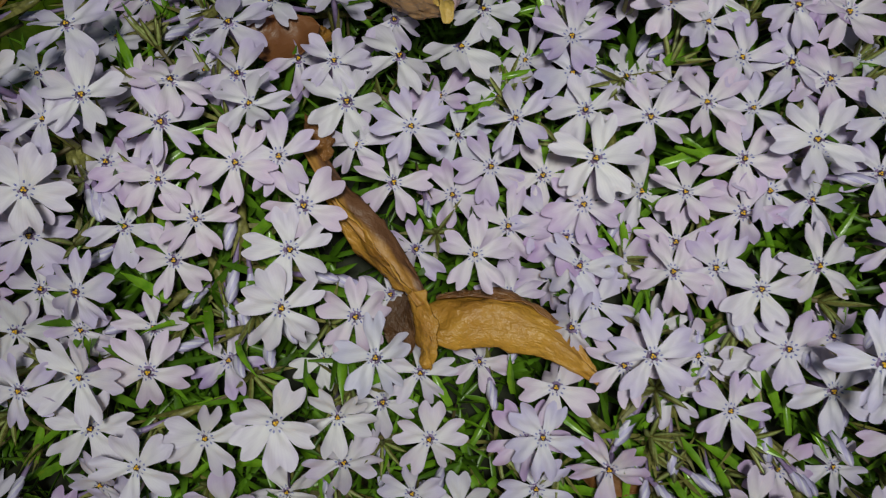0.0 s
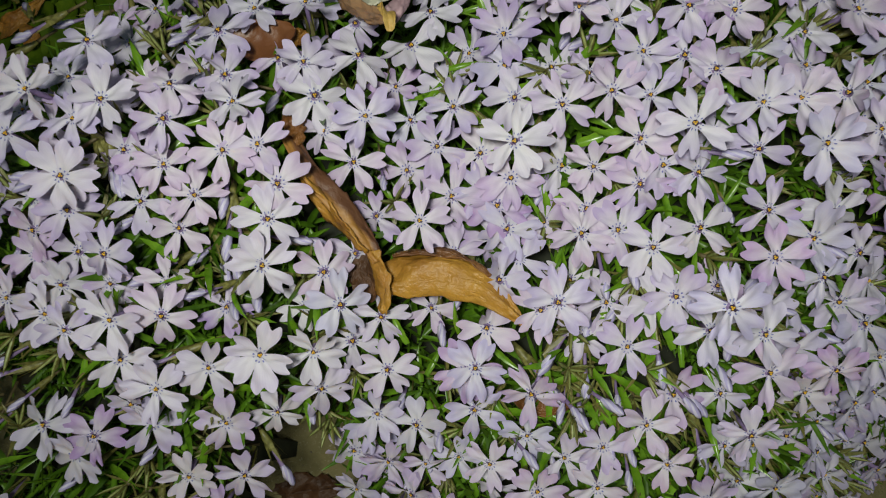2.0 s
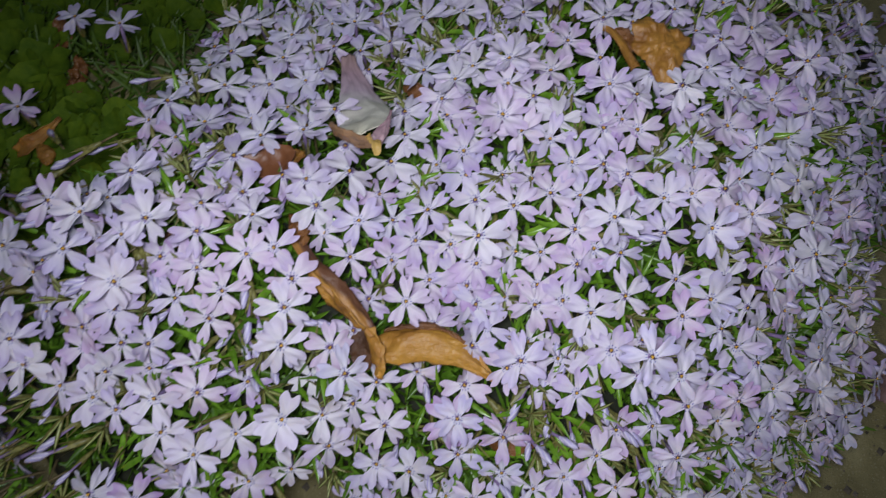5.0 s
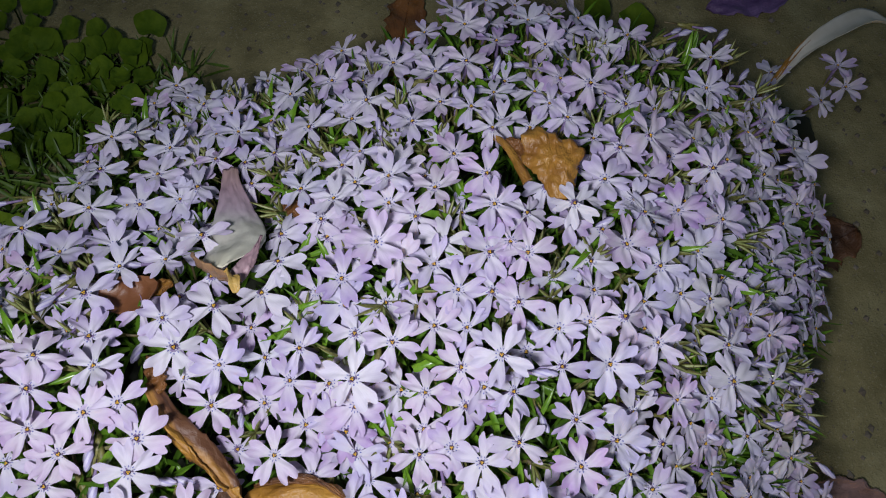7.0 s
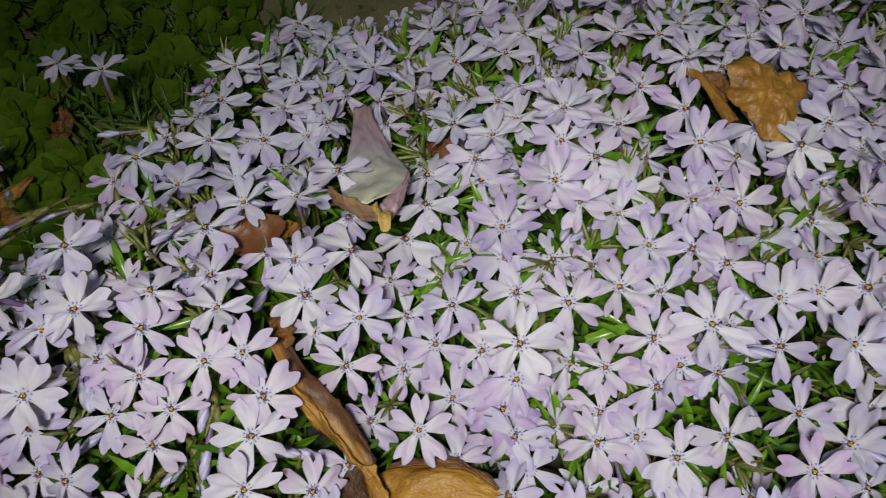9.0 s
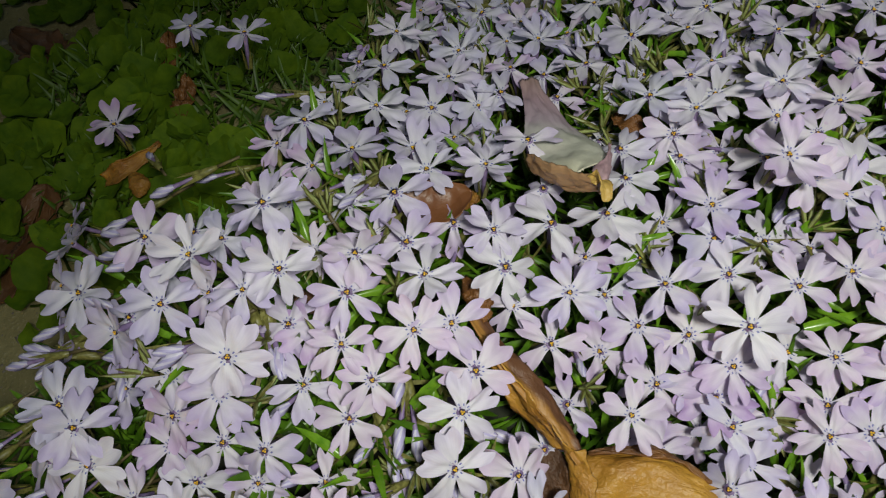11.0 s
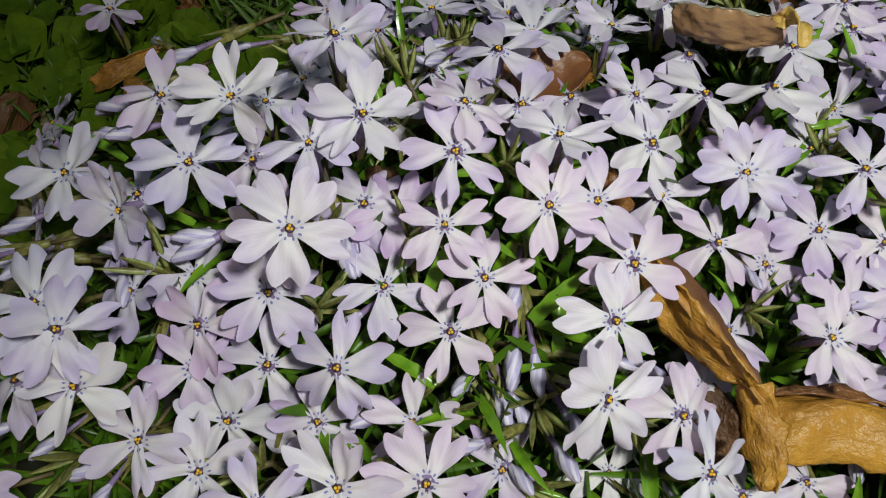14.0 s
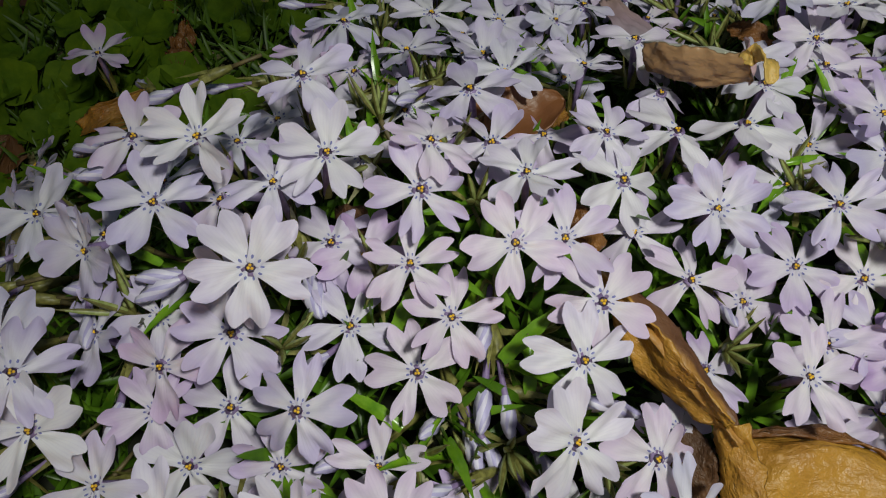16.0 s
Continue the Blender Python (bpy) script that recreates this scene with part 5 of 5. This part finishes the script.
ground_leaf(0.296, 0.407, 5, 0.055, 0.012, VIOLET, "violet fallen petal lying on the soil", 62, category="petal", name="fallen_petal", group="fallen petals")
fallen("dried_leaf", "folded tan dead leaf standing in the green weeds", "dead leaf", (-0.146, 0.220, 0.062), [
    ("blade", DRYTAN, [(-0.1530, 0.2190, 0.0705), (-0.1460, 0.2220, 0.0740), (-0.1390, 0.2280, 0.0755), (-0.1330, 0.2350, 0.0760)], [(0.3, 1, 0.4), (0.6, 0.8, 0.5)],
     lambda s: 0.0050 * (1 - s) ** 0.7 * (0.5 + 0.5 * smooth(0, 0.25, s)) + 0.0005, dict(curl=0.4, ragged=0.2, seed=65)),
    ("lobe", DRYTAN, [(-0.1410, 0.2210, 0.0750), (-0.1370, 0.2160, 0.0775), (-0.1345, 0.2100, 0.0760)], [(1, 0.4, 0.2), (1, 0.4, 0.2)],
     lens_shape(0.0046, 0.6), dict(curl=-0.5, ragged=0.2, seed=66)),
])
fallen("fallen_petal", "long curved cream petal with a tan edge over the small phlox", "petal", (0.290, 0.325, 0.040), [
    ("blade", WHITE, [(0.2625, 0.3070, 0.0400), (0.2726, 0.3155, 0.0490), (0.2850, 0.3265, 0.0550), (0.2985, 0.3335, 0.0600), (0.3200, 0.3430, 0.0600), (0.3400, 0.3450, 0.0540)], [(0.6, -0.7, 0.4), (0.3, -0.9, 0.3)],
     lambda s: 0.0008 + 0.0066 * smooth(0.1, 0.75, s) * (1 - 0.6 * smooth(0.8, 1, s)), dict(curl=0.5, ragged=0.1, seed=70, nu=26)),
    ("tan_edge", DRYTAN, [(0.2620, 0.3078, 0.0402), (0.2716, 0.3172, 0.0492), (0.2820, 0.3278, 0.0545), (0.2930, 0.3370, 0.0590)], [(0.6, -0.7, 0.2), (0.3, -0.9, 0.2)],
     lens_shape(0.0017, 0.6, 0.3), dict(curl=0.3, ragged=0.2, seed=71)),
], "fallen petals")


# ---- weeds with round leaves on the bare soil ----
def round_leaf_mesh(k):
    rnd = random.Random(500 + k)
    bm = bmesh.new()
    c = bm.verts.new((0, 0.004, 0.0006))
    ring, rim = [], []
    n = 24
    for i in range(n):
        a = 2 * math.pi * i / n
        lobe = 1 + 0.07 * math.sin(5 * a + k) - 0.28 * max(0.0, math.cos(a + math.pi / 2)) ** 6
        r = 0.0075 * lobe
        ring.append(bm.verts.new((0.55 * r * math.cos(a), 0.004 + 0.55 * r * math.sin(a), 0.0012 + 0.0005 * rnd.uniform(-1, 1))))
        rim.append(bm.verts.new((r * math.cos(a), 0.004 + r * math.sin(a), 0.0026 + 0.0009 * math.sin(3 * a + k) + 0.0004 * rnd.uniform(-1, 1))))
    for i in range(n):
        j = (i + 1) % n
        bm.faces.new((c, ring[i], ring[j]))
        bm.faces.new((ring[i], rim[i], rim[j], ring[j]))
    return mesh_of(bm, "leaf", WEED)


def stalk_mesh():
    bm = bmesh.new()
    lathe(bm, [(0, 0.0007), (0.5, 0.0006), (1.0, 0.0005)], 5)
    return mesh_of(bm, "stalk", WEED)


ROUND, STALK = [round_leaf_mesh(k) for k in range(5)], stalk_mesh()


def weed(x, y, count, spread, rnd, big=1.0, height=0.016):
    z = ground_z(x, y)
    root = thing("weed", x, y, z, "low weed with rounded dull green leaves on soil", "weed", "weeds in the soil")
    for i in range(count):
        a = 2.4 * i + rnd.uniform(-0.4, 0.4)
        r = spread * math.sqrt((i + 0.5) / count)
        h = height * rnd.uniform(0.55, 1.1)
        tip = Vector((r * math.cos(a), r * math.sin(a), max(0.004, h + ground_z(x + r * math.cos(a), y + r * math.sin(a)) - z)))
        m = Matrix.Translation(tip) @ frame_to((rnd.gauss(0, 0.3), rnd.gauss(-0.2, 0.3), 1), a - math.pi / 2) @ Matrix.Scale(big * rnd.uniform(0.7, 1.25), 4)
        part("leaf", ROUND[rnd.randrange(5)], None, root, "", m)
        part("stalk", STALK, None, root, "", frame_to(tip) @ Matrix.Diagonal((1, 1, tip.length, 1)))


def build_weeds():
    rnd = random.Random(91)
    made = 0
    for _ in range(900):
        x, y = rnd.uniform(-0.34, -0.005), rnd.uniform(0.17, 0.52)
        near_left = x < -0.095 and x > -0.235 and y < 0.34 and y > 0.175 + 0.4 * max(0, -0.19 - x)
        far = y > 0.345 and x < -0.02 - 0.1 * rnd.random()
        if not (near_left or far) or carpet(x, y)[3] > 0.9:
            continue
        if not near_left and rnd.random() < 0.55:
            continue
        weed(x, y, rnd.randint(6, 9), 0.020 if near_left else 0.026, rnd, 0.92 if near_left else 1.05)
        made += 1
        if made > 62:
            break
    weed(-0.0200, 0.1735, 3, 0.005, rnd, 1.1, 0.112)
    weed(-0.2000, 0.2560, 2, 0.006, rnd, 1.4)
    weed(0.205, 0.385, 3, 0.015, rnd, 1.3)


build_weeds()


def build_grass():
    """Thin grass and old stalks between the weeds."""
    rnd = random.Random(17)
    bm = bmesh.new()
    for _ in range(620):
        x, y = rnd.uniform(-0.20, -0.05), rnd.uniform(0.19, 0.38)
        if carpet(x, y)[3] > 1.6:
            continue
        z = ground_z(x, y)
        needles(bm, (x, y, z), (rnd.gauss(0, 0.3), rnd.gauss(0, 0.3), 1), 3, rnd, 0.020)
    ob = new("grass", mesh_of(bm, "grass", GRASS))
    tagged(ob, "thin dark green grass blades among weeds", "grass", kind="stuff")


build_grass()


def build_crumbs():
    """Grit and crumbs of soil."""
    rnd = random.Random(23)
    verts, faces = [], []
    for _ in range(6500):
        x, y = rnd.uniform(-0.32, 0.38), rnd.uniform(-0.02, 0.50)
        if carpet(x, y)[3] > 2.0:
            continue
        r = 0.0004 + 0.0022 * rnd.random() ** 5
        o = Vector((x, y, ground_z(x, y) + r * 0.3))
        k = len(verts)
        for d in ((1, 0, 0), (0, 1, 0), (-1, 0, 0), (0, -1, 0), (0, 0, 0.8), (0, 0, -0.8)):
            verts.append(o + Vector(d) * r * rnd.uniform(0.7, 1.3))
        faces += [(k + a, k + b, k + 4) for a, b in ((0, 1), (1, 2), (2, 3), (3, 0))] + [(k + b, k + a, k + 5) for a, b in ((0, 1), (1, 2), (2, 3), (3, 0))]
    me = bpy.data.meshes.new("grit")
    me.from_pydata(verts, [], faces)
    me.materials.append(GRIT)
    tagged(new("grit", me), "small pale and dark crumbs of soil", "grit", kind="stuff")


build_crumbs()
